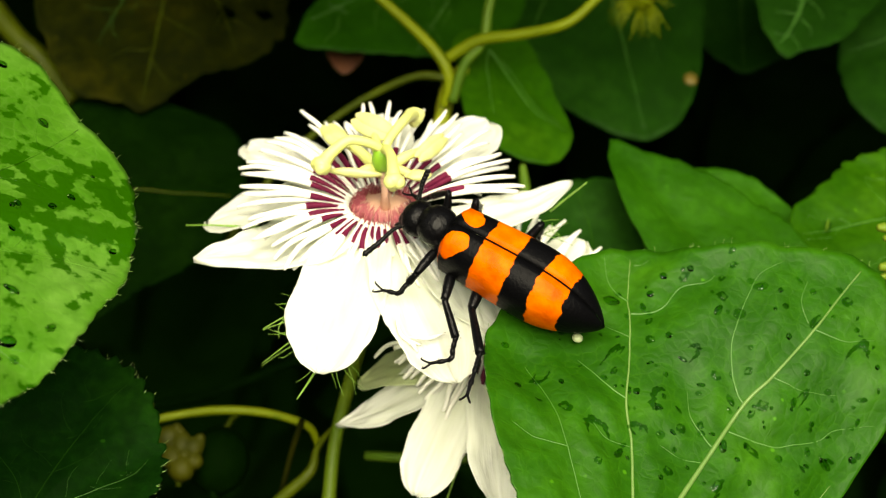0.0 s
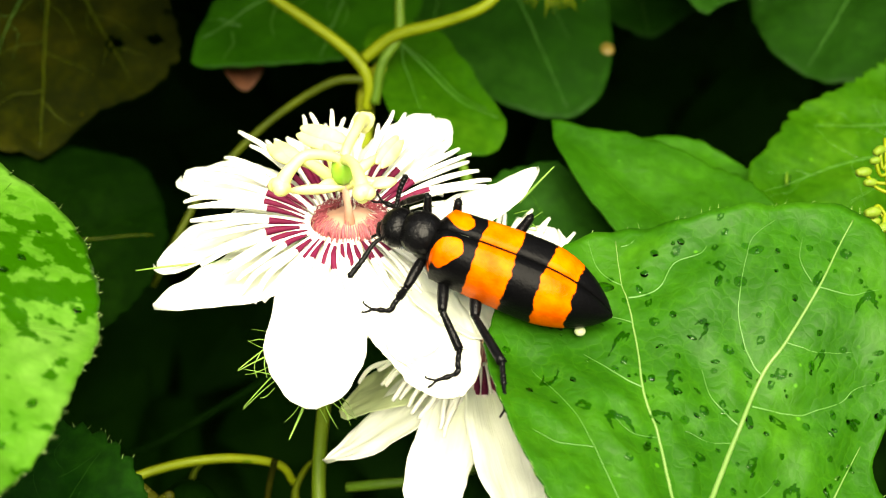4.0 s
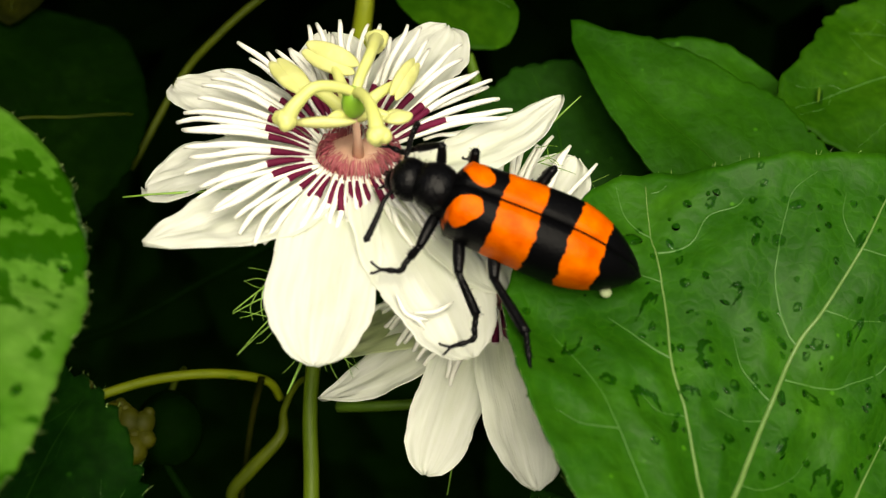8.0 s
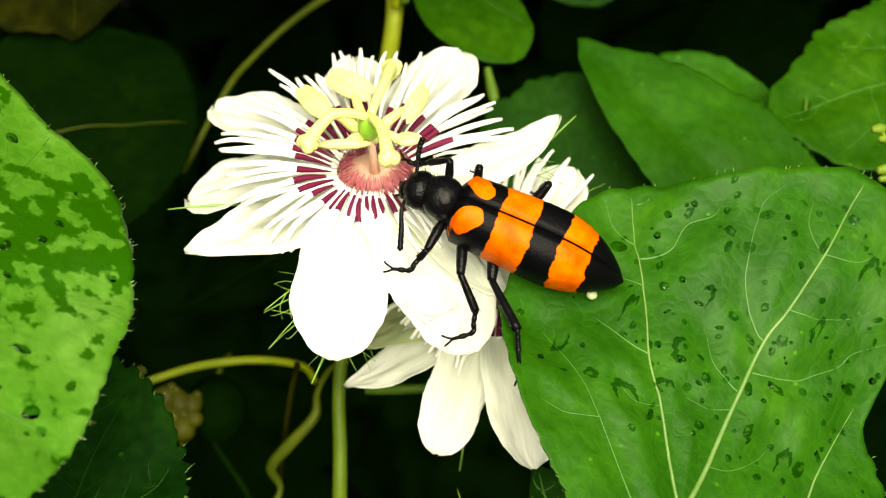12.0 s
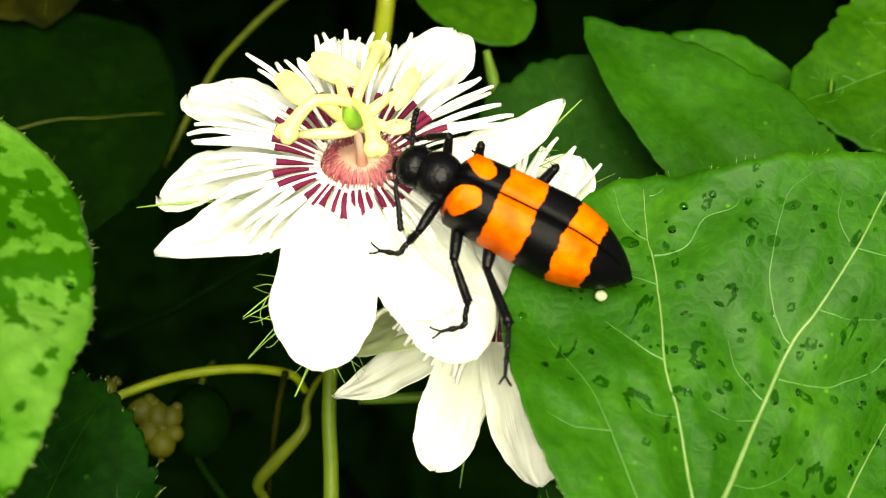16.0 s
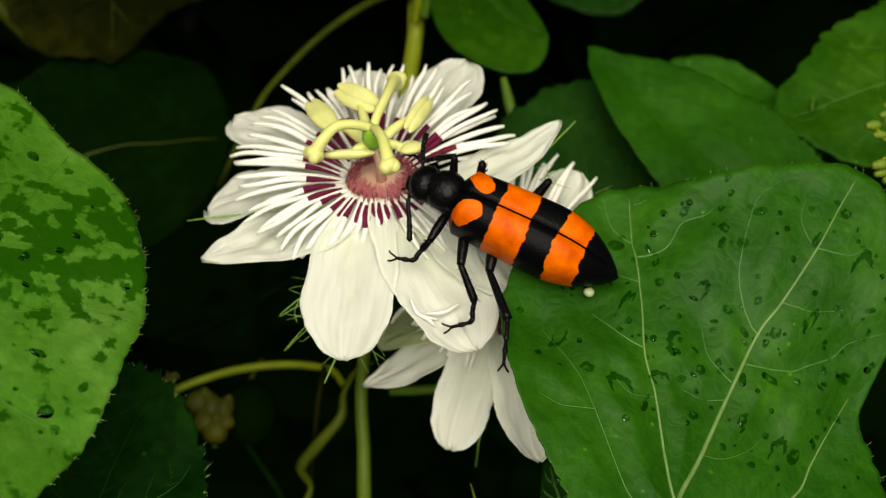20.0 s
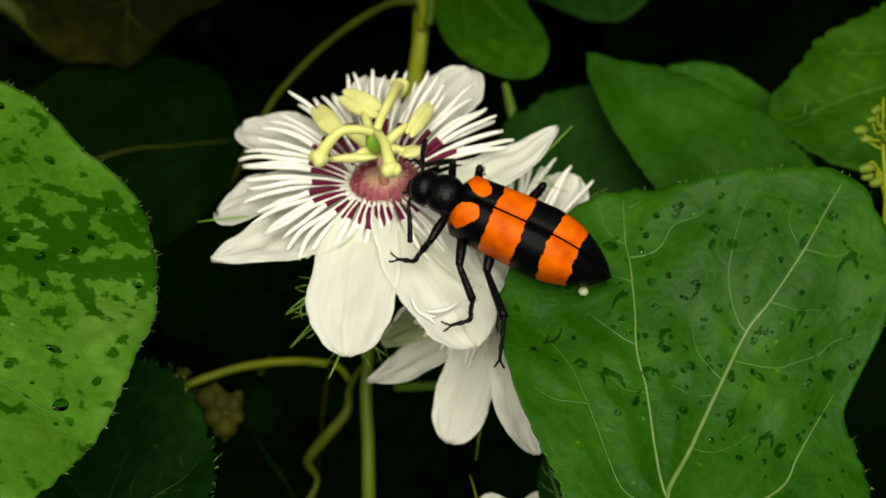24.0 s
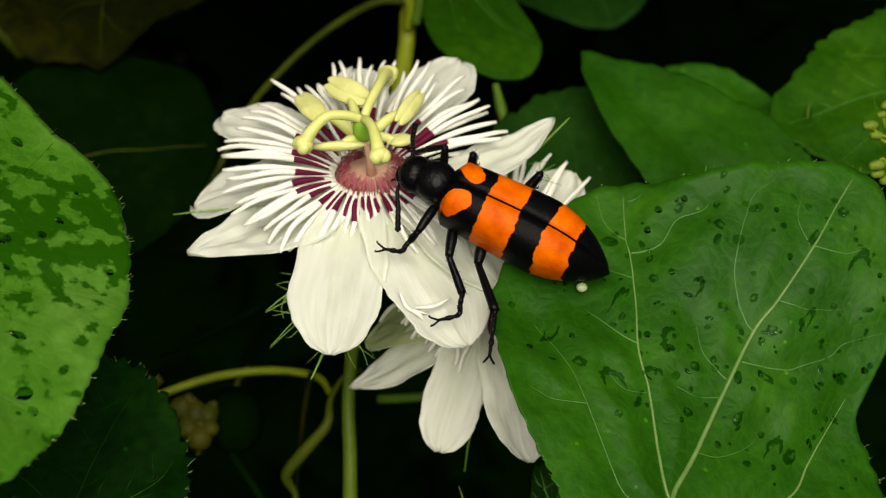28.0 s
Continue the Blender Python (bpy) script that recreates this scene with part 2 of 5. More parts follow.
M_LEAF_OLD = leaf_material("leaf_old", (0.005, 0.0075, 0.0006), (0.0105, 0.014, 0.0007), (0.026, 0.026, 0.0015), 0.7, gloss=0.02, mottled=0.75)
M_VEIN = plain("leaf_vein", (0.065, 0.145, 0.024), (0.125, 0.215, 0.055), 0.45, 900)
M_VEIN_DARK = plain("leaf_vein_dull", (0.03, 0.11, 0.012), (0.05, 0.15, 0.02), 0.5, 900)
M_BRACT = plain("bract_green", (0.09, 0.2, 0.02), (0.2, 0.36, 0.05), 0.5, 700, 0)
M_HAIR = plain("leaf_hair", (0.16, 0.3, 0.06), (0.3, 0.45, 0.14), 0.4, 900, 0)
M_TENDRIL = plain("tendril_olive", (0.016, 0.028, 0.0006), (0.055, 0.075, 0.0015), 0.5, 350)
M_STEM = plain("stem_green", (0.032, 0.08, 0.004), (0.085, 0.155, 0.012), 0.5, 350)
# shaded and lit copies of one stem's colour, for its lower and upper piece
M_STEM_SHADED = plain("stem_shaded", (0.032, 0.062, 0.002), (0.075, 0.115, 0.006), 0.5, 350)
M_STEM_LIT = plain("stem_lit", (0.16, 0.2, 0.006), (0.3, 0.35, 0.014), 0.5, 350)
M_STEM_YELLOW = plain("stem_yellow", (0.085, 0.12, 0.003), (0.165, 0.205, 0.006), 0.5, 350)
M_PETAL = petal_material("petal_white", (0.74, 0.76, 0.68), (0.92, 0.925, 0.9))
M_SEPAL = petal_material("sepal_greenish", (0.42, 0.5, 0.22), (0.62, 0.68, 0.4))
M_FILAMENT = plain("filament_white", (0.74, 0.75, 0.66), (0.88, 0.88, 0.82), 0.45, 900, 0.1, 0.0001, 0.2)
M_PURPLE = plain("filament_purple", (0.06, 0.003, 0.017), (0.12, 0.007, 0.034), 0.6, 900, 0.15, 0.0001)
M_PURPLE.node_tree.nodes["Principled BSDF"].inputs["Specular IOR Level"].default_value = 0.1
M_PINK = plain("throat_pink", (0.26, 0.018, 0.045), (0.56, 0.17, 0.19), 0.5, 900, 0.3, 0.0002, 0.1)
M_CUP = plain("cup_pale", (0.6, 0.34, 0.24), (0.74, 0.5, 0.37), 0.45, 900, 0.3, 0.0002, 0.1)
M_YELLOW = plain("anther_yellow", (0.62, 0.64, 0.2), (0.78, 0.78, 0.36), 0.5, 380, 0.7, 0.0006, 0.15)
M_STYLE = plain("style_pale_green", (0.56, 0.59, 0.15), (0.72, 0.74, 0.3), 0.45, 420, 0.5, 0.0004, 0.15)
M_OVARY = plain("ovary_green", (0.14, 0.32, 0.02), (0.24, 0.44, 0.04), 0.4, 700)
M_BLACK = plain("beetle_black", (0.001, 0.001, 0.0012), (0.003, 0.003, 0.0034), 0.3, 1800, 0.6, 0.0002)
M_BLACK.node_tree.nodes["Principled BSDF"].inputs["Specular IOR Level"].default_value = 0.1
M_EYE = plain("beetle_eye", (0.004, 0.004, 0.004), (0.01, 0.009, 0.008), 0.15, 4000, 0.3, 0.00005)
M_ELYTRA = elytra_material()
M_SOIL = plain("soil", (0.004, 0.0035, 0.002), (0.016, 0.012, 0.008), 0.9, 60, 0.6, 0.01)
M_SOIL.node_tree.nodes["Principled BSDF"].inputs["Specular IOR Level"].default_value = 0.05
M_BUD = plain("bud_green", (0.06, 0.12, 0.006), (0.14, 0.2, 0.02), 0.45, 700, 0.5, 0.0004)
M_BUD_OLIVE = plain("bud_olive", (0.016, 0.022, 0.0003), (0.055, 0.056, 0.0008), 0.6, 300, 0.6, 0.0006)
for dull in (M_BUD, M_BUD_OLIVE, M_STEM, M_STEM_SHADED, M_STEM_YELLOW, M_TENDRIL):
    dull.node_tree.nodes["Principled BSDF"].inputs["Specular IOR Level"].default_value = 0.15
M_DRIED = plain("dried_red", (0.06, 0.02, 0.006), (0.15, 0.05, 0.015), 0.7, 400)
M_DOT = plain("pale_speck", (0.24, 0.3, 0.14), (0.36, 0.42, 0.24), 0.5, 900)
M_SPOT = plain("ochre_spot", (0.06, 0.042, 0.002), (0.12, 0.085, 0.004), 0.6, 900)


def water_material(name, tint):
    """A thin clear drop: it lets the leaf show through a little darker, and shines by Fresnel."""
    m, nt, ln = nodes_of(name)
    clear, gloss, mix, fresnel = (nt.new("ShaderNode" + k) for k in ("BsdfTransparent", "BsdfGlossy", "MixShader", "Fresnel"))
    clear.inputs[0].default_value = (*tint, 1)
    gloss.inputs["Roughness"].default_value = 0.04
    fresnel.inputs[0].default_value = 1.21
    ln.new(fresnel.outputs[0], mix.inputs[0])
    ln.new(clear.outputs[0], mix.inputs[1])
    ln.new(gloss.outputs[0], mix.inputs[2])
    ln.new(mix.outputs[0], nt["Material Output"].inputs[0])
    return m


M_WATER = water_material("water", (0.66, 0.82, 0.58))
# darker tint: wet film, and the refraction-dark rim painted for larger drops
M_FILM = water_material("water_film", (0.5, 0.68, 0.45))


# ---- builders ----
def V(*a):
    return Vector(a if len(a) > 1 else a[0])


def set_at(o, toward, normal):
    """The place of a thing in the plant's frame: its x along toward, its z along normal."""
    z = V(normal).normalized()
    x = V(toward)
    x = (x - z * x.dot(z)).normalized()
    m = Matrix.Identity(4)
    for i, c in enumerate((x, z.cross(x), z)):
        for k in range(3):
            m[k][i] = c[k]
    m.translation = V(o) * MM
    return m


def thing(name, m, label, category, group="", kind=""):
    e = new(name)
    e.empty_display_size = 0.003
    e.matrix_world = BASE @ m
    return tagged(e, label, category, group, kind)


def mesh_of(name, verts, faces, mats, smooth=True, index=None, uvs=None):
    me = bpy.data.meshes.new(name)
    me.from_pydata([tuple(c * MM for c in v) for v in verts], [], faces)
    for mat in mats if isinstance(mats, (list, tuple)) else [mats]:
        me.materials.append(mat)
    if smooth:
        me.polygons.foreach_set("use_smooth", [True] * len(faces))
    if index is not None:
        me.polygons.foreach_set("material_index", index)
    if uvs is not None:
        layer = me.uv_layers.new(name="UVMap")
        for loop in me.loops:
            layer.data[loop.index].uv = uvs[loop.vertex_index]
    me.update()
    return me


def part(name, geo, mats, parent, label="", at=None, kind="", smooth=True):
    """One mesh object under a thing; geo is (vertices in mm, faces) or a ready mesh."""
    me = geo if isinstance(geo, bpy.types.Mesh) else mesh_of(name, geo[0], geo[1], mats, smooth)
    ob = new(name, me)
    ob.parent = parent
    if at is not None:
        ob.matrix_local = at
    return tagged(ob, label=label, kind=kind)


def joined(*geos):
    verts, faces = [], []
    for v, f in geos:
        n = len(verts)
        verts += list(v)
        faces += [tuple(i + n for i in q) for q in f]
    return verts, faces


def smooth_line(points, n):
    """A Catmull-Rom line of n points through the given ones."""
    p = [V(q) for q in points]
    p = [p[0] * 2 - p[1]] + p + [p[-1] * 2 - p[-2]]
    out = []
    for i in range(n):
        s = i / (n - 1) * (len(p) - 3)
        k = min(int(s), len(p) - 4)
        t = s - k
        a, b, c, d = p[k:k + 4]
        out.append(0.5 * (2 * b + (c - a) * t + (2 * a - 5 * b + 4 * c - d) * t * t + (3 * b - a - 3 * c + d) * t ** 3))
    return out


def tube(line, radii, sides=8):
    """A round tube along a line; radii is a number, a list along the line, or a function of 0..1."""
    line = [V(q) for q in line]
    n = len(line)
    verts, faces = [], []
    up = None
    for i, q in enumerate(line):
        d = (line[min(i + 1, n - 1)] - line[max(i - 1, 0)]).normalized()
        if up is None:
            up = d.orthogonal().normalized()
        up = (up - d * up.dot(d)).normalized()
        side = d.cross(up)
        s = i / (n - 1)
        r = radii(s) if callable(radii) else radii if isinstance(radii, (int, float)) else float(np.interp(s, np.linspace(0, 1, len(radii)), radii))
        for k in range(sides):
            a = 2 * math.pi * k / sides
            verts.append(q + (up * math.cos(a) + side * math.sin(a)) * r)
    for i in range(n - 1):
        for k in range(sides):
            j = (k + 1) % sides
            faces.append((i * sides + k, i * sides + j, (i + 1) * sides + j, (i + 1) * sides + k))
    faces.append(tuple(range(sides))[::-1])
    faces.append(tuple((n - 1) * sides + k for k in range(sides)))
    return verts, faces


def ovoid(c, radii, turn=None, rings=10, sides=14, shape=None):
    """An egg-like body; shape(u) widens or narrows it from -1 to 1 along its x."""
    c = V(c)
    verts, faces = [], []
    for i in range(rings + 1):
        a = math.pi * i / rings
        u, w = -math.cos(a), math.sin(a)
        k = shape(u) if shape else 1.0
        for j in range(sides):
            b = 2 * math.pi * j / sides
            q = V(u * radii[0], w * k * math.cos(b) * radii[1], w * k * math.sin(b) * radii[2])
            verts.append(c + (turn @ q if turn else q))
    for i in range(rings):
        for j in range(sides):
            k = (j + 1) % sides
            faces.append((i * sides + j, (i + 1) * sides + j, (i + 1) * sides + k, i * sides + k))
    return verts, faces


def sheet(point, nu, nv, thick):
    """A thin curved sheet: point(u, v) gives a place, u and v from 0 to 1; it has two faces and a rim."""
    grid = [[V(point(i / (nu - 1), j / (nv - 1))) for j in range(nv)] for i in range(nu)]
    verts, faces, uvs = [], [], []
    under = []
    for i in range(nu):
        for j in range(nv):
            a = grid[min(i + 1, nu - 1)][j] - grid[max(i - 1, 0)][j]
            b = grid[i][min(j + 1, nv - 1)] - grid[i][max(j - 1, 0)]
            n = a.cross(b)
            n = n.normalized() if n.length > 1e-9 else V(0, 0, 1)
            rim = min(1.0, 4 * min(j, nv - 1 - j) / (nv - 1) + 0.25)
            verts.append(grid[i][j])
            under.append(grid[i][j] - n * thick * rim)
            uvs.append((j / (nv - 1), i / (nu - 1)))
    off = len(verts)
    verts, uvs = verts + under, uvs + uvs
    for i in range(nu - 1):
        for j in range(nv - 1):
            q = (i * nv + j, (i + 1) * nv + j, (i + 1) * nv + j + 1, i * nv + j + 1)
            faces += [q, tuple(k + off for k in q[::-1])]
    ring = [i * nv for i in range(nu)] + [(nu - 1) * nv + j for j in range(1, nv)] + [i * nv + nv - 1 for i in range(nu - 2, -1, -1)] + list(range(nv - 2, 0, -1))
    for a, b in zip(ring, ring[1:] + ring[:1]):
        faces.append((a, a + off, b + off, b))
    return verts, faces, uvs


# ---- leaves ----
class Blade:
    """A palmate leaf blade about its petiole: the margin's radius by angle, main veins by angle, and its relief."""

    def __init__(self, outline, veins, quilt=0.8, sag=0.0, wave=0.6, teeth=0.35, warp=None, seed=0.0, holes=(), ribs=()):
        self.holes, self.ribs = holes, ribs
        self.angles = [o[0] for o in outline]
        self.radii = [o[1] for o in outline]
        self.veins, self.quilt, self.sag, self.wave, self.teeth, self.warp, self.seed = veins, quilt, sag, wave, teeth, warp, seed
        self.size = max(self.radii)

    def margin(self, a):
        r = 0.0
        for k, w in ((-3, 0.25), (0, 0.5), (3, 0.25)):
            r += w * float(np.interp((a + k) % 360, self.angles, self.radii, period=360))
        tooth = (noise.noise(V(math.cos(radians(a)) * 14, math.sin(radians(a)) * 14, self.seed)) + abs(math.sin(radians(a) * 31 + 3 * self.seed))) * self.teeth
        return r + tooth * min(1.0, r / 15)

    def height(self, x, y):
        near = 9.0
        for a, length in self.veins:
            c, s = math.cos(radians(a)), math.sin(radians(a))
            t = max(0.0, min(length, x * c + y * s))
            near = min(near, math.hypot(x - t * c, y - t * s))
        for rib, _ in self.ribs:
            for (px, py), (qx, qy) in zip(rib, rib[1:]):
                ux, uy = qx - px, qy - py
                t = max(0.0, min(1.0, ((x - px) * ux + (y - py) * uy) / (ux * ux + uy * uy)))
                near = min(near, math.hypot(x - px - t * ux, y - py - t * uy))
        h = self.quilt * (1 - math.exp(-(near / 2.6) ** 2)) + self.sag * (x * x + y * y) / self.size
        h += self.wave * noise.noise(V(x * 0.11, y * 0.11, self.seed)) + 0.16 * self.quilt * noise.noise(V(x * 0.55, y * 0.55, self.seed + 5))
        return h + (self.warp(x, y) if self.warp else 0.0)

    def on(self, x, y, lift=0.0):
        return V(x, y, self.height(x, y) + lift)

    def inside(self, x, y, edge=0.95):
        return math.hypot(x, y) < edge * self.margin(math.degrees(math.atan2(y, x)) % 360)

    def mesh(self, rings=30, sides=200, thick=0.3):
        verts, faces = [self.on(0, 0)], []
        for i in range(1, rings + 1):
            for k in range(sides):
                a = 360 * k / sides
                r = self.margin(a) * (i / rings) ** 0.8
                verts.append(self.on(r * math.cos(radians(a)), r * math.sin(radians(a))))
        n = len(verts)
        verts += [v - V(0, 0, thick) for v in verts]
        for k in range(sides):
            j = (k + 1) % sides
            faces += [(0, 1 + k, 1 + j), (n, n + 1 + j, n + 1 + k)]
            for i in range(rings - 1):
                a, b = 1 + i * sides, 1 + (i + 1) * sides
                faces += [(a + k, b + k, b + j, a + j), (n + a + j, n + b + j, n + b + k, n + a + k)]
            b = 1 + (rings - 1) * sides
            faces.append((b + k, n + b + k, n + b + j, b + j))
        for hx, hy, hr in self.holes:
            faces = [f for f in faces if math.hypot(verts[f[0]].x - hx, verts[f[0]].y - hy) > hr * (1 + 0.3 * noise.noise(V(verts[f[0]].x, verts[f[0]].y, 2)))]
        return verts, faces

    def vein_line(self, x0, y0, a, length, lift, bend=0.0, n=18, stray=9.0):
        out, x, y = [], x0, y0
        for i in range(n):
            out.append(self.on(x, y, lift))
            x += length / (n - 1) * math.cos(radians(a))
            y += length / (n - 1) * math.sin(radians(a))
            a += bend / n + stray * noise.noise(V(x * 0.4, y * 0.4, self.seed + 9))
            if not self.inside(x, y, 0.97):
                break
        return out


def leaf(name, label, base, toward, normal, blade, mat, vein_mat, thick=0.4, hairs=False, detail=1.0, side_veins=True, stalk=None):
    root = thing(name, set_at(base, toward, normal), label, "leaf")
    part("blade", blade.mesh(int(30 * detail), int(200 * detail)), mat, root)
    for a, length in blade.veins:
        line = blade.vein_line(0, 0, a, length * 0.98, 0.02, 0, 24)
        if len(line) < 3:
            continue
        w = thick * min(1.0, length / blade.size + 0.15)
        main = (a, length) in blade.veins[:2]
        w *= 1.0 if main else 0.6
        vein = part("vein", tube(line, [w * 1.25, w * 0.85, w * 0.55, w * 0.32, w * 0.16], 6), vein_mat if main else M_VEIN_DARK, root, "pale raised leaf vein")
        if side_veins:
            twigs = []
            for k, s in enumerate(np.arange(0.25, 0.93, 0.24)):
                for side in (-1, 1):
                    d = length * (s + 0.05 * (side > 0))
                    x, y = d * math.cos(radians(a)), d * math.sin(radians(a))
                    ln = blade.vein_line(x, y, a + side * 52, length * 0.3 * (1.05 - s * 0.6), 0.0, -side * 22, 12, 26.0)
                    if len(ln) > 3:
                        twigs.append(tube(ln, [w * 0.26, w * 0.18, w * 0.08], 5))
            if twigs:
                part("side_vein", joined(*twigs), vein_mat if main else M_VEIN_DARK, vein, kind="stuff")
    for rib, w in blade.ribs:
        line = [blade.on(q.x, q.y, 0.02) for q in smooth_line([V(x, y, 0) for x, y in rib], 8 * len(rib)) if blade.inside(q.x, q.y, 0.985)]
        part("vein", tube(line, [w, w * 0.8, w * 0.62, w * 0.42, w * 0.2], 6), vein_mat if w > 0.15 else M_VEIN_DARK, root, "pale raised leaf vein")
    if hairs:
        rng = random.Random(7)
        tufts = []
        for k in range(130):
            a = rng.uniform(0, 360)
            r = blade.margin(a)
            q = blade.on(r * math.cos(radians(a)), r * math.sin(radians(a)))
            d = V(math.cos(radians(a + rng.uniform(-35, 35))), math.sin(radians(a + rng.uniform(-35, 35))), rng.uniform(-0.2, 0.5))
            n = rng.uniform(0.25, 0.6)
            tufts.append(tube([q - d * 0.1, q + d * n * 0.5, q + d * n + V(0, 0, 0.1)], [0.02, 0.016, 0.006], 4))
        part("margin_hairs", joined(*tufts), M_HAIR, root, kind="stuff")
    if stalk:
        part("leaf_stalk", tube(smooth_line(stalk, 12), [0.7, 0.6, 0.7], 8), M_STEM, root)
    return root


def saddle(x, y):
    u, v = 0.5 * x - 0.82 * y, 0.86 * x + 0.57 * y
    u, v = u - 2.8, v - 21.0
    return 3.0 * math.tanh(u * v / 140) - 0.2 * max(0.0, -y - 1.0) * min(1.0, max(0.0, (x - 8) / 14))


# veins of the large leaf, each with its thickness at the root: four main ones and their branches
RIBS = [([(-1.5, -0.6), (1.8, 0.6), (7.3, 0.6), (15.9, 1.1), (25.0, 1.6), (29.7, 1.0), (37.8, 0.5), (45.1, 0.5), (51.5, 0.3)], 0.4),
        ([(0.6, 0.4), (2.2, 2.0), (5.3, 4.3), (11.0, 8.3), (15.1, 11.8), (20.5, 14.8), (26.2, 18.3), (28.2, 19.8), (35.0, 23.8)], 0.24),
        ([(-0.8, 0.5), (-2.0, 3.2), (-1.5, 6.0), (3.3, 11.4), (6.2, 14.7), (8.8, 17.8), (12.0, 23.5)], 0.12),
        ([(0.5, -0.8), (4.0, -6.8), (10.8, -11.0), (15.9, -11.2), (19.6, -11.3), (26.0, -11.6)], 0.26),
        ([(26.6, 18.4), (27.5, 17.1), (29.4, 15.9), (32.8, 15.8), (35.2, 13.8), (37.4, 13.6)], 0.15), ([(28.1, 19.7), (28.3, 21.2), (29.4, 23.3), (32.0, 25.6)], 0.11),
        ([(23.5, 16.5), (23.4, 18.0), (23.2, 20.4)], 0.09), ([(15.8, 12.2), (15.8, 14.3), (16.3, 16.8), (16.9, 19.5)], 0.13),
        ([(25.0, 1.6), (25.6, 3.0), (27.5, 5.1), (30.3, 7.1), (33.7, 8.3), (37.1, 9.1), (40.0, 9.5), (43.5, 8.2)], 0.15), ([(37.8, 0.5), (39.2, -2.9), (40.8, -4.4), (42.6, -6.0)], 0.13),
        ([(29.8, 0.9), (30.3, -0.8), (31.1, -2.7), (34.2, -6.6)], 0.13), ([(21.1, 1.1), (22.0, -0.9), (23.7, -3.8), (25.4, -5.2), (28.5, -7.5), (31.0, -8.4), (35.0, -12.0)], 0.14),
        ([(18.1, 1.5), (18.5, 3.1), (19.4, 5.4), (22.0, 7.6)], 0.12), ([(38.0, 1.5), (40.0, 3.7), (43.4, 4.7)], 0.09), ([(32.9, 22.0), (33.6, 21.3), (35.0, 20.9)], 0.07),
        ([(15.9, 1.1), (14.2, 3.6), (13.8, 6.2)], 0.08), ([(8.0, 0.6), (9.6, -2.0), (13.0, -4.2), (16.2, -4.8)], 0.08), ([(5.3, 13.5), (3.6, 17.0), (3.4, 20.0)], 0.07), ([(11.0, 8.3), (9.6, 11.0), (10.2, 13.4)], 0.06)]
RIGHT = Blade([(0, 50.6), (3, 49.4), (9, 46.6), (14, 44.9), (18, 43.6), (22, 42.2), (27, 41.5), (30, 41.1), (34, 42.3), (40, 41.2), (47, 38.5), (55, 36.6), (64, 33.3), (72, 28.8), (79, 24.6),
               (89, 19.8), (97, 16.8), (111, 13.6), (139, 11.2), (175, 10.2), (195, 4.6), (231, 9.9), (259, 16.4), (284, 24.0), (304, 26.8), (320, 27.2), (332, 27.4),
               (337, 33.7), (343, 41.2), (350, 46.4), (355, 48.4)],
              [], quilt=0.95, wave=0.7, teeth=0.35, warp=saddle, seed=1.0, ribs=RIBS)
right_leaf = leaf("passion_leaf", "large green lobed leaf wet with rain drops under the beetle", (25.8, -29.6, 19.1), (0.5, 0.746, -0.439), (0.135, 0.433, 0.891),
                  RIGHT, M_LEAF_LARGE, M_VEIN, thick=0.28, hairs=True, detail=1.3)
LEFT = Blade([(0, 27.3), (13, 29.8), (20, 32.0), (27, 33.3), (36, 33.9), (45, 35.1), (54, 38.3), (59, 40.0), (67, 39.4), (78, 30.6), (105, 18.0), (189, 10.9), (235, 19.0),
              (256, 26.2), (270, 28.0), (288, 25.4), (298, 24.3), (309, 23.6), (321, 23.0), (329, 23.1), (338, 23.5), (345, 24.7), (351, 26.0)],
             [(0, 27.0), (42, 34.0), (304, 23.0), (75, 30.0)], quilt=0.5, wave=0.5, teeth=0.3, seed=2.0)
left_leaf = leaf("passion_leaf", "large pale green leaf with dark wet blotches and hairy margin", (-55.8, -6.8, 35.6), (0.839, 0.07, -0.539), (0.354, 0.683, 0.639),
                 LEFT, M_LEAF_WET, M_LEAF_WET, thick=0.22, hairs=True, detail=1.2)
leaf("passion_leaf", "green leaf under a larger leaf, whose shade is put into its colour", (-41.0, -33.6, 13.3), (0.118, 0.787, -0.605), (0.1, 0.597, 0.796),
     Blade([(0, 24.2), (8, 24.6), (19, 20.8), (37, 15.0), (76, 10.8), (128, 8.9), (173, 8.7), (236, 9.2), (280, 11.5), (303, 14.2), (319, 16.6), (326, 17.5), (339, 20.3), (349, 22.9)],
           [(0, 23.8), (40, 14.0), (320, 16.0)], teeth=0.9, quilt=0.9, wave=1.2, seed=3.0), M_LEAF_SHADE, M_LEAF_HALF_SHADE, thick=0.12, hairs=True)
leaf("passion_leaf", "smooth mid-green pointed leaf with a pale midrib", (44.3, 3.9, -23.9), (-0.64, 0.68, -0.358), (0.05, 0.502, 0.863),
     Blade([(0, 39.0), (3, 34.2), (8, 29.7), (15, 24.6), (21, 19.7), (30, 15.7), (43, 11.6), (74, 7.0), (151, 5.4), (210, 7.2), (262, 10.8), (286, 13.1), (302, 14.7), (316, 18.3), (328, 20.5),
            (338, 24.3), (348, 29.5), (354, 32.0), (357, 34.2)], [(0, 35.0)], teeth=0.5, seed=4.0), M_LEAF, M_LEAF_YOUNG, thick=0.14, side_veins=False)
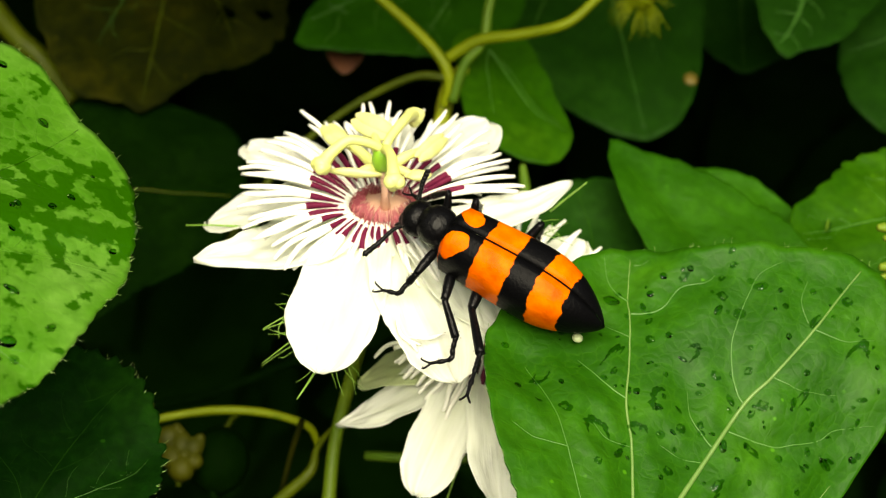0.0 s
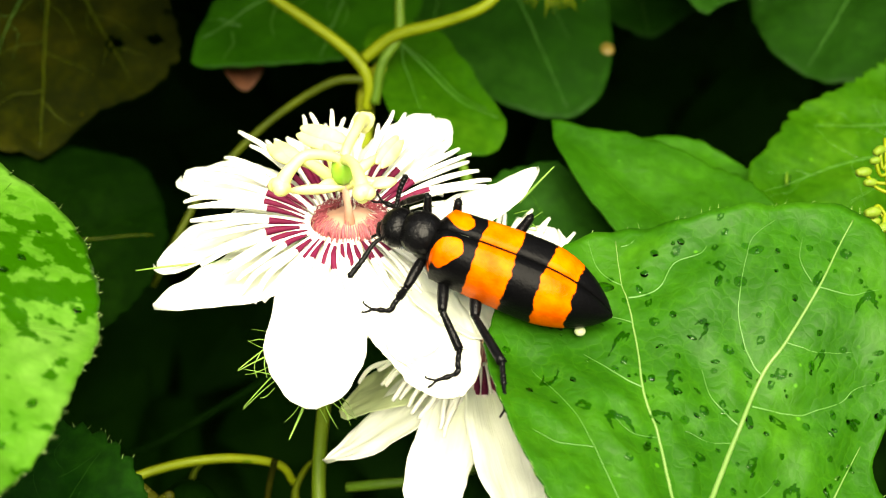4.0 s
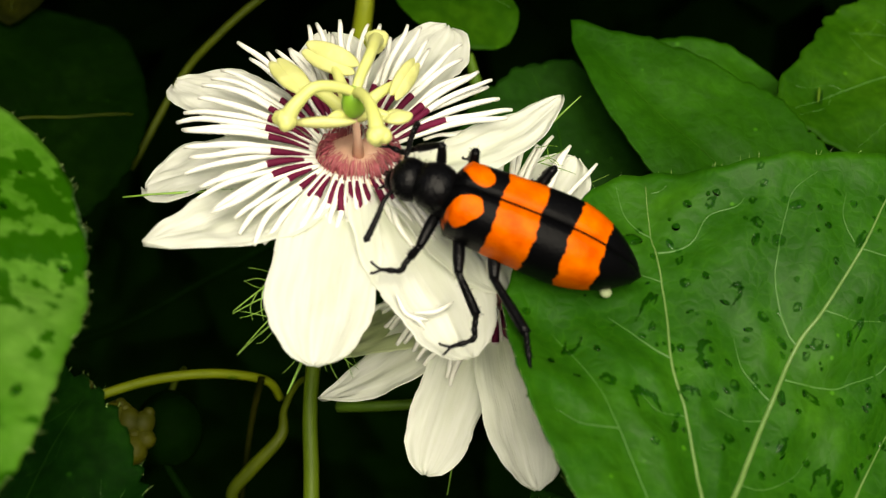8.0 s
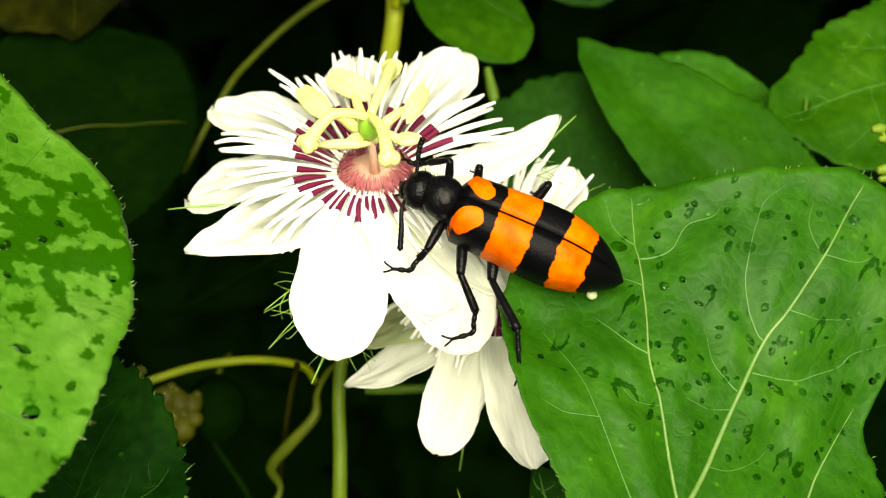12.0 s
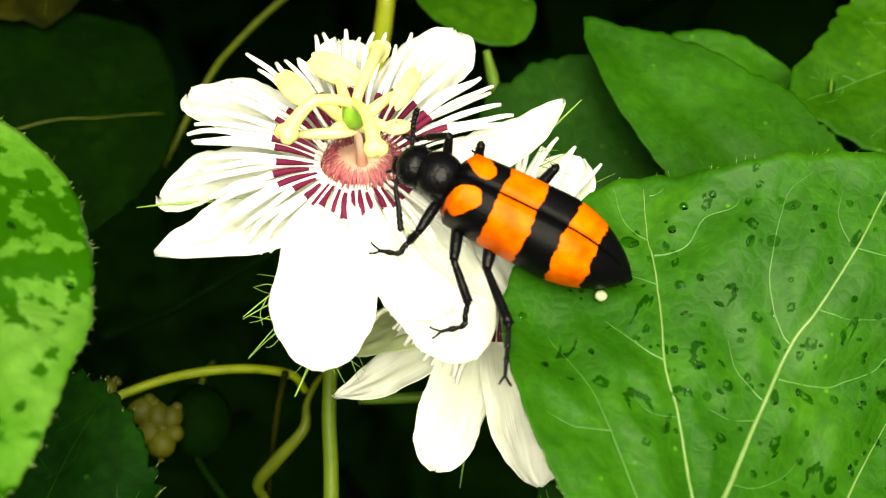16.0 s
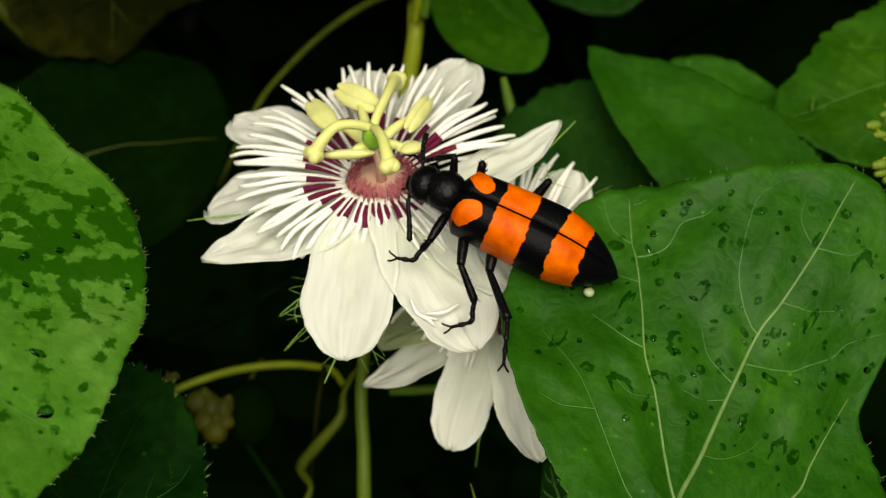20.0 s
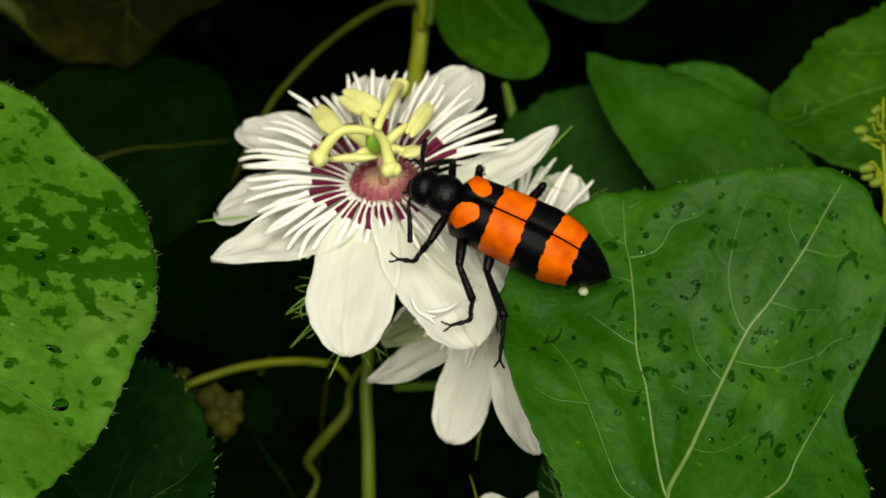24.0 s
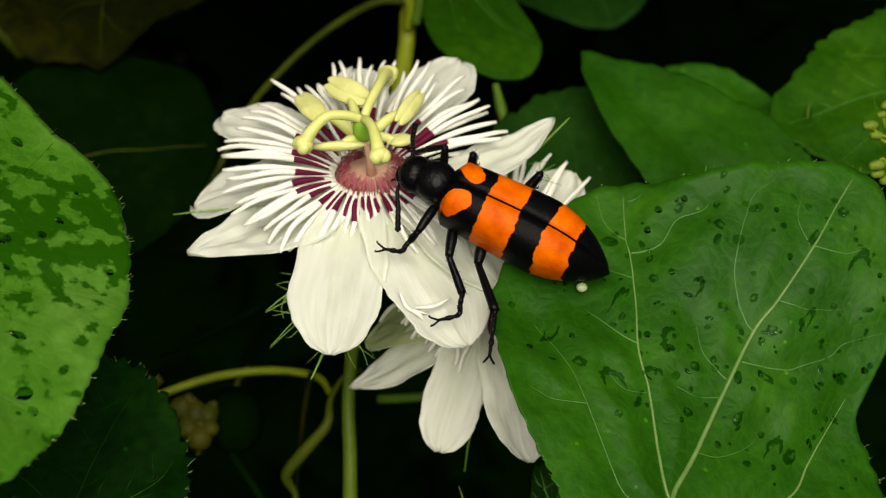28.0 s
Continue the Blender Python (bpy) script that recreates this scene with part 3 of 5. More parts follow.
leaf("passion_leaf", "green leaf lying behind another leaf", (50.9, 8.9, -33.7), (-0.629, 0.672, -0.391), (0.0, 0.503, 0.865),
     Blade([(0, 28.3), (15, 21.3), (39, 13.7), (83, 9.0), (135, 6.6), (277, 3.9), (315, 9.7), (326, 15.5), (336, 20.4), (349, 25.2), (355, 26.9)], [(0, 28.0), (337, 19.5)], seed=5.0),
     M_LEAF, M_LEAF_YOUNG, thick=0.15, side_veins=False)
leaf("passion_leaf", "bright green toothed leaf beside a bud cluster", (81.5, 29.3, -44.2), (-0.917, -0.288, 0.274), (0.1, 0.5, 0.86),
     Blade([(0, 38.3), (7, 35.6), (15, 33.2), (21, 31.0), (30, 28.0), (45, 22.1), (75, 11.1), (170, 7.4), (230, 12.5), (267, 14.3), (309, 16.4), (324, 20.5), (336, 25.8), (343, 27.8),
            (348, 30.7), (353, 34.1)], [(0, 37.5), (334, 23.9), (17, 32.2), (299, 13.8), (32, 26.6)], teeth=0.8, seed=6.0), M_LEAF_YOUNG, M_VEIN_DARK, thick=0.16)
leaf("passion_leaf", "green serrated leaf behind the flower, its colour darkened for shade", (22.1, 0.9, -34.4), (-0.201, 0.874, -0.442), (0.0, 0.451, 0.892),
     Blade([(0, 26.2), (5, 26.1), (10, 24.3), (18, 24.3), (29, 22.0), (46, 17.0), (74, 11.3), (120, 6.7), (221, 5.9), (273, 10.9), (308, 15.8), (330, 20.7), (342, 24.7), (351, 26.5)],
           [(0, 26.0)], teeth=0.8, seed=7.0), M_LEAF_HALF_SHADE, M_LEAF_YOUNG, thick=0.14, side_veins=False)
leaf("passion_leaf", "dark green rounded leaf above the flower", (1.4, 46.3, -60.0), (0.515, -0.728, 0.452), (0.05, 0.552, 0.833),
     Blade([(0, 25.5), (5, 24.2), (11, 21.8), (16, 18.0), (21, 13.8), (45, 8.2), (106, 5.2), (176, 4.0), (296, 7.3), (311, 11.3), (321, 15.4), (329, 19.6), (338, 22.8), (348, 25.6),
            (355, 26.2)], [(0, 25.0), (323, 15.9), (12, 20.0)], teeth=0.15, seed=8.0), M_LEAF_YOUNG, M_VEIN_DARK, thick=0.15, side_veins=False)
# background leaf whose darkness is shade painted into its material
leaf("passion_leaf", "broad leaf deep in the vine, its colour darkened for shade", (-63.6, 12.4, -56.9), (0.898, 0.327, -0.294), (0.1, 0.5, 0.86),
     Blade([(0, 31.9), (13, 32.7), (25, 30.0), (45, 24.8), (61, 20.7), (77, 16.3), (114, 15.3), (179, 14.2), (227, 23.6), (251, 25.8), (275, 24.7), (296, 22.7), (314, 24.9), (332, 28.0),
            (348, 30.5)], [(0, 31.0)], seed=9.0), M_LEAF_DEEP_SHADE, M_TENDRIL, side_veins=False, thick=0.25)
leaf("old_leaf", "yellow-brown withered leaf with holes in the shade", (-55.4, 70.2, -83.1), (0.043, -0.916, 0.4), (0.151, 0.402, 0.903),
     Blade([(0, 44.2), (2, 43.4), (4, 41.7), (11, 36.4), (17, 34.7), (27, 34.0), (36, 32.7), (46, 29.2), (55, 23.4), (73, 17.7), (126, 10.9), (217, 8.6), (266, 17.5), (310, 27.0),
            (333, 38.0), (348, 44.9), (353, 42.8)], [(0, 43.0), (27, 31.6), (343, 34.8)], wave=1.2, teeth=0.8, seed=10.0, holes=((20.7, 10.5, 1.7), (19.7, 16.7, 1.9), (36.0, -1.1, 0.8), (13.5, 19.0, 1.2))), M_LEAF_OLD, M_TENDRIL, thick=0.25)
leaf("passion_leaf", "green leaf high behind forked stems", (-3.9, 73.7, -90.7), (-0.687, -0.634, 0.355), (0.05, 0.447, 0.893),
     Blade([(0, 40.8), (3, 41.0), (8, 37.7), (17, 33.2), (30, 28.6), (49, 26.6), (61, 22.8), (85, 14.8), (147, 10.0), (213, 10.1), (282, 11.6), (331, 19.8), (350, 30.7)],
           [(0, 40.0), (30, 28.6), (313, 11.0)], seed=11.0), M_LEAF, M_VEIN_DARK)
leaf("passion_leaf", "large green leaf hanging with an ochre spot, its colour darkened for shade", (16.0, 85.2, -100.6), (0.258, -0.864, 0.432), (0.0, 0.447, 0.894),
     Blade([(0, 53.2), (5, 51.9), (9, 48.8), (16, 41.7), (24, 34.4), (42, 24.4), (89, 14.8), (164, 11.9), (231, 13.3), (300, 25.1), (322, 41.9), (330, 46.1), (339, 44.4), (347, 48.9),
            (354, 52.2)], [(0, 52.0), (325, 40.8), (19, 38.4)], seed=12.0), M_LEAF_HALF_SHADE, M_VEIN_DARK, thick=0.2, side_veins=False)
# this leaf and the next also take the green with shade painted in
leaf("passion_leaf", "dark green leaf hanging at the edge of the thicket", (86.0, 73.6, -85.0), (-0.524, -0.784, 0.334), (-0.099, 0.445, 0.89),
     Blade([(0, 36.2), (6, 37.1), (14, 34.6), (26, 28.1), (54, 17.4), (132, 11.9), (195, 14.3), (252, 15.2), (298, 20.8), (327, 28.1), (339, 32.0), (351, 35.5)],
           [(0, 35.0), (336, 30.0)], seed=13.0), M_LEAF_HALF_SHADE, M_VEIN_DARK, thick=0.2, side_veins=False)
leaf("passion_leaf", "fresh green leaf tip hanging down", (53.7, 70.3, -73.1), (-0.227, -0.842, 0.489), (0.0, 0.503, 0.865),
     Blade([(0, 22.0), (5, 19.0), (22, 16.9), (46, 12.6), (124, 9.3), (187, 8.6), (264, 7.5), (329, 13.9), (346, 18.5), (353, 20.2)], [(0, 21.5)], seed=14.0), M_LEAF_HALF_SHADE, M_VEIN_DARK)
leaf("passion_leaf", "small dark green leaf below the lower flower", (15.8, -36.4, -3.4), (-0.234, 0.792, -0.564), (0.1, 0.597, 0.796),
     Blade([(0, 11.8), (7, 9.2), (22, 5.6), (79, 2.8), (164, 3.9), (259, 3.6), (320, 7.2), (344, 10.4)], [(0, 11.0)], seed=15.0), M_LEAF_HALF_SHADE, M_VEIN_DARK)


leaf("passion_leaf", "green leaf far back in the vine, its colour darkened for shade", (47.0, 88.0, -118.0), (0.03, -0.9, 0.43), (0.0, 0.447, 0.894),
     Blade([(0, 31.0), (20, 26.0), (45, 16.0), (90, 10.0), (180, 8.0), (270, 10.0), (315, 17.0), (340, 26.0)], [(0, 30.0)], seed=18.0), M_LEAF_HALF_SHADE, M_VEIN_DARK, thick=0.15, side_veins=False)


# ---- stems, tendrils ----
def vine(name, label, line, radii, mat, category="stem"):
    root = thing(name, set_at(line[0], (1, 0, 0), (0, 0, 1)), label, category)
    o = V(line[0])
    part("stem", tube([q - o for q in smooth_line(line, 40)], radii, 10), mat, root)
    return root


vine("tendril", "yellow-green arching stem under the flower", [(-45.1, -23.7, -34), (-39.1, -20.5, -35), (-32.7, -18.1, -36), (-27.1, -16.9, -36), (-21.5, -16.6, -37), (-16.4, -17.5, -39), (-14.6, -19.8, -41)],
     [0.57, 0.63, 0.52], M_STEM_YELLOW)
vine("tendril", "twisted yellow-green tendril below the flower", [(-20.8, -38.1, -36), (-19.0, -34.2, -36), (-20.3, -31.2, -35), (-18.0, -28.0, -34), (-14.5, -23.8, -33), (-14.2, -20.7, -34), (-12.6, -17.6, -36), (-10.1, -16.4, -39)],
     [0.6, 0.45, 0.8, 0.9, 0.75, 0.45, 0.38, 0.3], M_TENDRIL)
# one stem in two pieces: the light on it is painted by material
vine("vine_stem", "upright green stem behind the flowers, in the shaded stem colour", [(-10.5, -60, -30), (-10.8, -35.5, -25), (-10.9, -27.7, -25), (-11.2, -18.5, -26), (-9.9, -4, -31)], [1.0, 1.0, 0.95, 0.9, 0.95], M_STEM_SHADED)
vine("vine_stem", "yellow-green stem rising behind the open flower, in the lit stem colour", [(-9.9, -4, -31), (-9.0, 6, -35), (-6.5, 18, -48), (-5.2, 27.1, -55), (-4.4, 33.6, -58), (-4.1, 38.9, -58), (-2.0, 41.5, -55)],
     [0.95, 1.1, 1.3, 1.3, 1.3, 1.0], M_STEM_LIT)
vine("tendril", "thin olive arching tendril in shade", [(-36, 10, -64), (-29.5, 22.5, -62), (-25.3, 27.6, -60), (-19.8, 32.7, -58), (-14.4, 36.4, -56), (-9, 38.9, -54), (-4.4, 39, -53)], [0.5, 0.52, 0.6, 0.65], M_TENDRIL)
vine("vine_stem", "yellow-green forked vine stem", [(-24, 56, -52), (-17.6, 50.8, -52), (-11.7, 46.7, -52), (-6.2, 42.2, -52), (-4, 38.7, -53), (-4.3, 35, -55)], [0.7, 0.8, 0.9, 0.8], M_STEM_YELLOW)
vine("vine_stem", "yellow-green curved side shoot", [(-4.6, 41.9, -52), (-0.1, 44.8, -50), (6.4, 46.1, -48), (12.8, 48.2, -46), (17, 53, -46)], [0.9, 0.9, 0.8, 0.7], M_STEM_YELLOW)
vine("vine_stem", "green stem rising behind the fork", [(2, 62, -50), (0.6, 50.8, -50), (0.4, 45.1, -51), (-2, 41.1, -52), (-3.1, 35.6, -54)], [0.7, 0.8, 0.8], M_STEM)
vine("vine_stem", "short green stalk behind a petal", [(11.5, 14, -44), (10.6, 18, -44.5), (9.7, 22, -45.5), (8.9, 25.5, -46)], [0.5, 0.6, 0.85, 0.5], M_STEM)
vine("vine_stem", "green stem low in the shade", [(-7.5, -20.5, -38), (-3.2, -20.2, -36), (4.3, -19.5, -35), (9.6, -18.2, -34)], [0.69, 0.69, 0.69], M_STEM)

vine("tendril", "fine pale tendril tip rising from below", [(5.6, -40, -6), (4.6, -34, -6), (3.9, -31, -6), (3.4, -29.4, -6)], [0.16, 0.12, 0.04], M_STEM_YELLOW)
vine("vine_stem", "dim olive stem, its colour darkened for deep shade", [(-30, -26, -41), (-27.9, -29.5, -40), (-23.8, -35.6, -40), (-20, -43, -40)], [0.5, 0.55, 0.5], M_LEAF_DEEP_SHADE)
vine("vine_stem", "olive stem hanging from the arching tendril", [(-17.0, -16.9, -36), (-17.8, -20.4, -37.5), (-18.5, -25.5, -39), (-19.8, -38.4, -41)], [0.46, 0.4, 0.4], M_LEAF_OLD)


# ---- flowers ----
def petal_mesh(deg, tip, width, bow=0.0, pointed=0.0, cup=0.12, roll=0.0, curl=0.0, seed=0.0, start=2.5, widest=0.62, root=0.38, sweep=0.35, mat=None):
    """A petal from its root at deg on the flower's rim to its tip (x, y, z): bow lifts its middle, cup its margins, roll turns it about its spine."""
    c, e = V(start * math.cos(radians(deg)), start * math.sin(radians(deg)), 0.0), V(tip)
    mid = (c + e) / 2 + V(0, 0, bow)
    way = V(math.cos(radians(deg)), math.sin(radians(deg)), 0) * (e - c).length * sweep
    mid = (mid + c + way + V(0, 0, bow)) / 2

    def spine(u):
        return c * (1 - u) ** 2 + mid * 2 * u * (1 - u) + e * u * u

    def point(u, v):
        p = spine(u)
        d = (spine(min(1, u + 0.01)) - spine(max(0, u - 0.01))).normalized()
        across = Matrix.Rotation(radians(roll) * min(1.0, u * 2), 3, d) @ V(0, 0, 1).cross(d).normalized()
        up = d.cross(across)
        side = (v - 0.5) * 2
        w = root + (1 - root) * math.sin(math.pi / 2 * min(1.0, u / widest))
        if u > widest:
            x = (u - widest) / (1 - widest)
            w *= (1 - pointed) * max(0.0, 1 - (0.995 * x) ** 2.6) ** 0.5 + pointed * (1 - x ** 1.25)
        w *= width / 2
        w *= 1 + 0.16 * noise.noise(V(u * 20, seed, math.copysign(9, side))) * max(0.0, u - 0.4) + 0.1 * noise.noise(V(u * 6, seed, math.copysign(4, side))) * abs(side)
        lift = cup * w * side * side + 0.7 * noise.noise(V(u * 4, side * 1.5, seed)) * (0.3 + abs(side)) + 0.5 * noise.noise(V(u * 8, side * 3, seed + 7)) * u
        lift -= 0.35 * math.exp(-(side / 0.16) ** 2) * (1 - u) - curl * max(0.0, abs(side) - 0.35) ** 2 * u
        lift += 0.11 * math.cos(side * (9 + seed % 3) + seed + 1.5 * noise.noise(V(u * 3, seed, 8))) * min(1.0, u * 2) * (1.25 - u) + 0.5 * noise.noise(V(u * 13, seed, math.copysign(2, side))) * max(0.0, abs(side) - 0.6) * u
        return p + across * (side * w) + up * lift

    v, f, uvs = sheet(point, 44, 25, 0.16)
    return mesh_of("petal", v, f, mat or M_PETAL, uvs=uvs)


def filament_mesh(length, rise, fall, radius, start, seed, purple_from=1.7, purple_to=5.2, wiggle=1.5):
    n = 20
    line, x, z = [], start, 0.6
    for i in range(n):
        s = i / (n - 1)
        e = radians(rise + (fall - rise) * s)
        y = wiggle * noise.noise(V(s * 2.2, seed, 1.0)) * s
        line.append(V(x, y, z))
        x += length / (n - 1) * math.cos(e)
        z += length / (n - 1) * math.sin(e)
    sides = 6
    thin_root = [radius * k for k in ((0.3, 0.45, 0.8, 1.12, 1.25, 1.12) if purple_to > 0 else (0.62, 0.62, 0.62, 0.66, 0.78, 0.95))]
    v, f = tube(line, thin_root + [radius * 1.05, radius, radius * 0.92, radius * 0.85, radius * 0.6], sides)
    index = []
    for i in range(n - 1):
        d = length * (i + 0.5) / (n - 1)
        index += [1 if purple_from < d < purple_to else 0] * sides
    return mesh_of("filament", v, f, [M_FILAMENT, M_PURPLE], index=index + [0, 0])


def spin(deg, tilt=0.0, z=0.0):
    return pose(0, 0, z * MM, 0, 0, deg) @ pose(0, 0, 0, tilt, 0, 0)


def bract(parent, deg, length, seed, rise=-25, hairy=True):
    """A feathery green bract: a stalk with forked glandular hairs."""
    rng = random.Random(seed)
    rot = Matrix.Rotation(radians(deg), 3, "Z")
    a = radians(rise)
    stalk = [rot @ V(2 + length * s * math.cos(a), 0.5 * math.sin(5 * s), -2.5 + length * s * math.sin(a)) for s in np.linspace(0, 1, 8)]
    geos = [tube(stalk, [0.3, 0.2, 0.08], 5)]
    for s in range(2, 8) if hairy else ():
        for side in (-1, 1):
            for _ in range(1 + s % 2):
                d = (rot @ V(0.6 + rng.random(), side * rng.uniform(0.5, 1.4), rng.uniform(-0.8, 0.9))).normalized()
                n = rng.uniform(2.4, 5.4)
                p = stalk[s]
                geos.append(tube([p, p + d * n * 0.5, p + d * n], [0.055, 0.04, 0.02], 4))
                if s % 2:
                    continue
                q = p + d * n * 0.5
                e = (d + V(rng.uniform(-1, 1), rng.uniform(-1, 1), rng.uniform(-1, 1)) * 0.7).normalized()
                geos.append(tube([q, q + e * n * 0.4], [0.045, 0.025], 4))
    part("bract", joined(*geos), M_BRACT, parent, "feathery green glandular bract")


def anther(parent, a, b, width, lean):
    """Two flat pollen lobes side by side from a to b, on a stamen from the column."""
    a, b = V(a), V(b)
    x = (b - a).normalized()
    z = (V(lean) - x * V(lean).dot(x)).normalized()
    turn = Matrix((x, z.cross(x), z)).transposed()
    mid, n = (a + b) / 2, (b - a).length / 2
    stamen = part("stamen", tube(smooth_line([V(0, 0, 5.4), V(mid.x * 0.5, mid.y * 0.5, 0.5 * mid.z + 3.2), mid - z * 0.4], 12), [0.8, 0.72, 0.55, 0.4], 9), M_STYLE, parent, "pale green stamen")
    lobes = [ovoid(mid + turn @ V(0, k * width * 0.2, 0.12 * k), (n, width * 0.42, 0.5), turn, 12, 14, lambda u: 1.15 - 0.25 * u * u) for k in (-1, 1)]
    part("anther", joined(*lobes), M_YELLOW, stamen, "yellow anther lobes")


def flower(label, o, toward, normal, petals, seed, filaments, styles, anthers, bracts, rays, droop=30, lift=7, reach=1.0):
    root = thing("passion_flower", set_at(o, toward, normal), label, "flower", group="passion flowers")
    for k, (deg, tip, width, shape) in enumerate(petals):
        part("petal", petal_mesh(deg, tip, width, seed=seed + k * 1.7, **shape), None, root)
    rng = random.Random(int(seed * 10))
    low_kinds = [filament_mesh(6.2 + 0.5 * k, 6, -30 - 6 * k, 0.3, 8.2, k + seed + 40, 0.0, 0.0) for k in range(4)]
    for k in range(filaments):
        deg = 360 * k / filaments + rng.uniform(-1.4, 1.4)
        if not any(a <= deg % 360 <= b for a, b in rays):
            continue
        up = math.sin(radians(deg))
        lean = lift + 15 * up ** 1.4 if up > 0 else 7 - (droop + 7) * (-up) ** 1.1
        banded = k % 2 == 0
        short = float(np.interp(up, (-1.0, -0.93, -0.85, -0.6, -0.3, 0.0), (0.42, 0.46, 0.72, 0.76, 0.92, 1.0))) if reach == 1.0 or up > 0 else reach
        one = filament_mesh(rng.uniform(13.2, 15.6) * short, lean + rng.uniform(8, 18), lean - rng.uniform(14, 32), rng.uniform(0.3, 0.38), 3.8, k + seed,
                            purple_from=rng.uniform(0.5, 1.1) if banded else 0.0, purple_to=rng.uniform(4.9, 5.7) * (0.7 if up < -0.5 else 1.18 if up > 0.1 else 1.0) if banded else 0.0, wiggle=1.1)
        part("filament", one, None, root, at=spin(deg, rng.uniform(-8, 8)))
        if k % 4 == 0 and up > -0.4:
            part("filament", rng.choice(low_kinds), None, root, at=spin(deg + 180 / filaments, rng.uniform(-8, 8), -0.5))
    # pink fringe round the throat, each hair leaning inwards
    fringe, ox = [], 0.7
    for k in range(420):
        a, n = rng.uniform(0, 2 * math.pi), rng.uniform(0.9, 2.1)
        c, s = math.cos(a), math.sin(a)
        r0 = rng.uniform(3.3, 4.6)
        fringe.append(tube([V(ox + c * r0, s * r0, 0.5), V(ox + c * (r0 - 0.3), s * (r0 - 0.3), 0.6 + n * 0.5), V(ox + c * (r0 - 1.1), s * (r0 - 1.1), 0.6 + n * 0.75)], [0.075, 0.055, 0.025], 4))
    part("throat_fringe", joined(*fringe), M_PINK, root, "pink hairy fringe round the throat", kind="stuff")
    dish = sheet(lambda u, v: (ox + (0.05 + 4.75 * u) * math.cos(2 * math.pi * v), (0.05 + 4.75 * u) * math.sin(2 * math.pi * v), 0.2 + 1.0 * (1 - (2 * u - 1) ** 2) * (0.3 if u > 0.5 else 0.5)), 12, 40, 0.4)
    part("nectar_dish", dish[:2], M_CUP, root, "pale pinkish nectar dish")
    if styles:
        part("column", tube([V(ox, 0, 0), V(ox * 0.8, -0.2, 3), V(0.25, -0.6, 6.4)], [0.7, 0.42, 0.42], 12), M_CUP, root, "pale pinkish column")
        part("ovary", ovoid((0.2, -0.7, 7.8), (1.9, 1.3, 1.3), Matrix.Rotation(radians(90), 3, "Y")), M_OVARY, root, "plump green ovary")
    for bend, end in styles:
        line = smooth_line([V(0.3, -0.8, 8.9), V(0.3, -0.8, 9.6) * 0.65 + V(bend) * 0.35, V(bend), V(bend) * 0.35 + V(end) * 0.65 + V(0, 0, 0.5), V(end)], 20)
        style = part("style", tube(line, [0.55, 0.58, 0.6, 0.72, 0.95], 10), M_STYLE, root, "pale green style")
        d = (line[-1] - line[-5]).normalized()
        turn = d.to_track_quat("X", "Z").to_matrix()
        knob = [ovoid(V(end) + turn @ V(0.25, 0.62 * math.cos(q), 0.62 * math.sin(q)), (0.85, 0.78, 0.78), turn, 8, 10) for q in (0.4, 2.5, 4.6)]
        part("stigma", joined(ovoid(V(end), (1.0, 1.2, 1.2), turn), *knob), M_STYLE, style, "round knobbed stigma")
    for a, b, width, lean in anthers:
        anther(root, a, b, width, lean)
    for deg, n, rise, hairy in bracts:
        bract(root, deg, n, int(deg), rise, hairy)
    part("receptacle", ovoid((0, 0, -3.3), (2.6, 3.0, 3.0), Matrix.Rotation(radians(90), 3, "Y")), M_STEM, root, "green receptacle")
    return root


def strand(parent, points, radius, mat=None):
    """One bare thread of a bract, through points of the plant's frame."""
    inv = (BASE.inverted() @ parent.matrix_world).inverted()
    line = smooth_line([(inv @ (V(p) * MM)) / MM for p in points], 10)
    return part("bract_thread", tube(line, [radius, radius * 0.8, radius * 0.35], 6), mat or M_BRACT, parent, "pale green thread of a feathery bract")


UP = (-0.05, 0.74, 0.67)
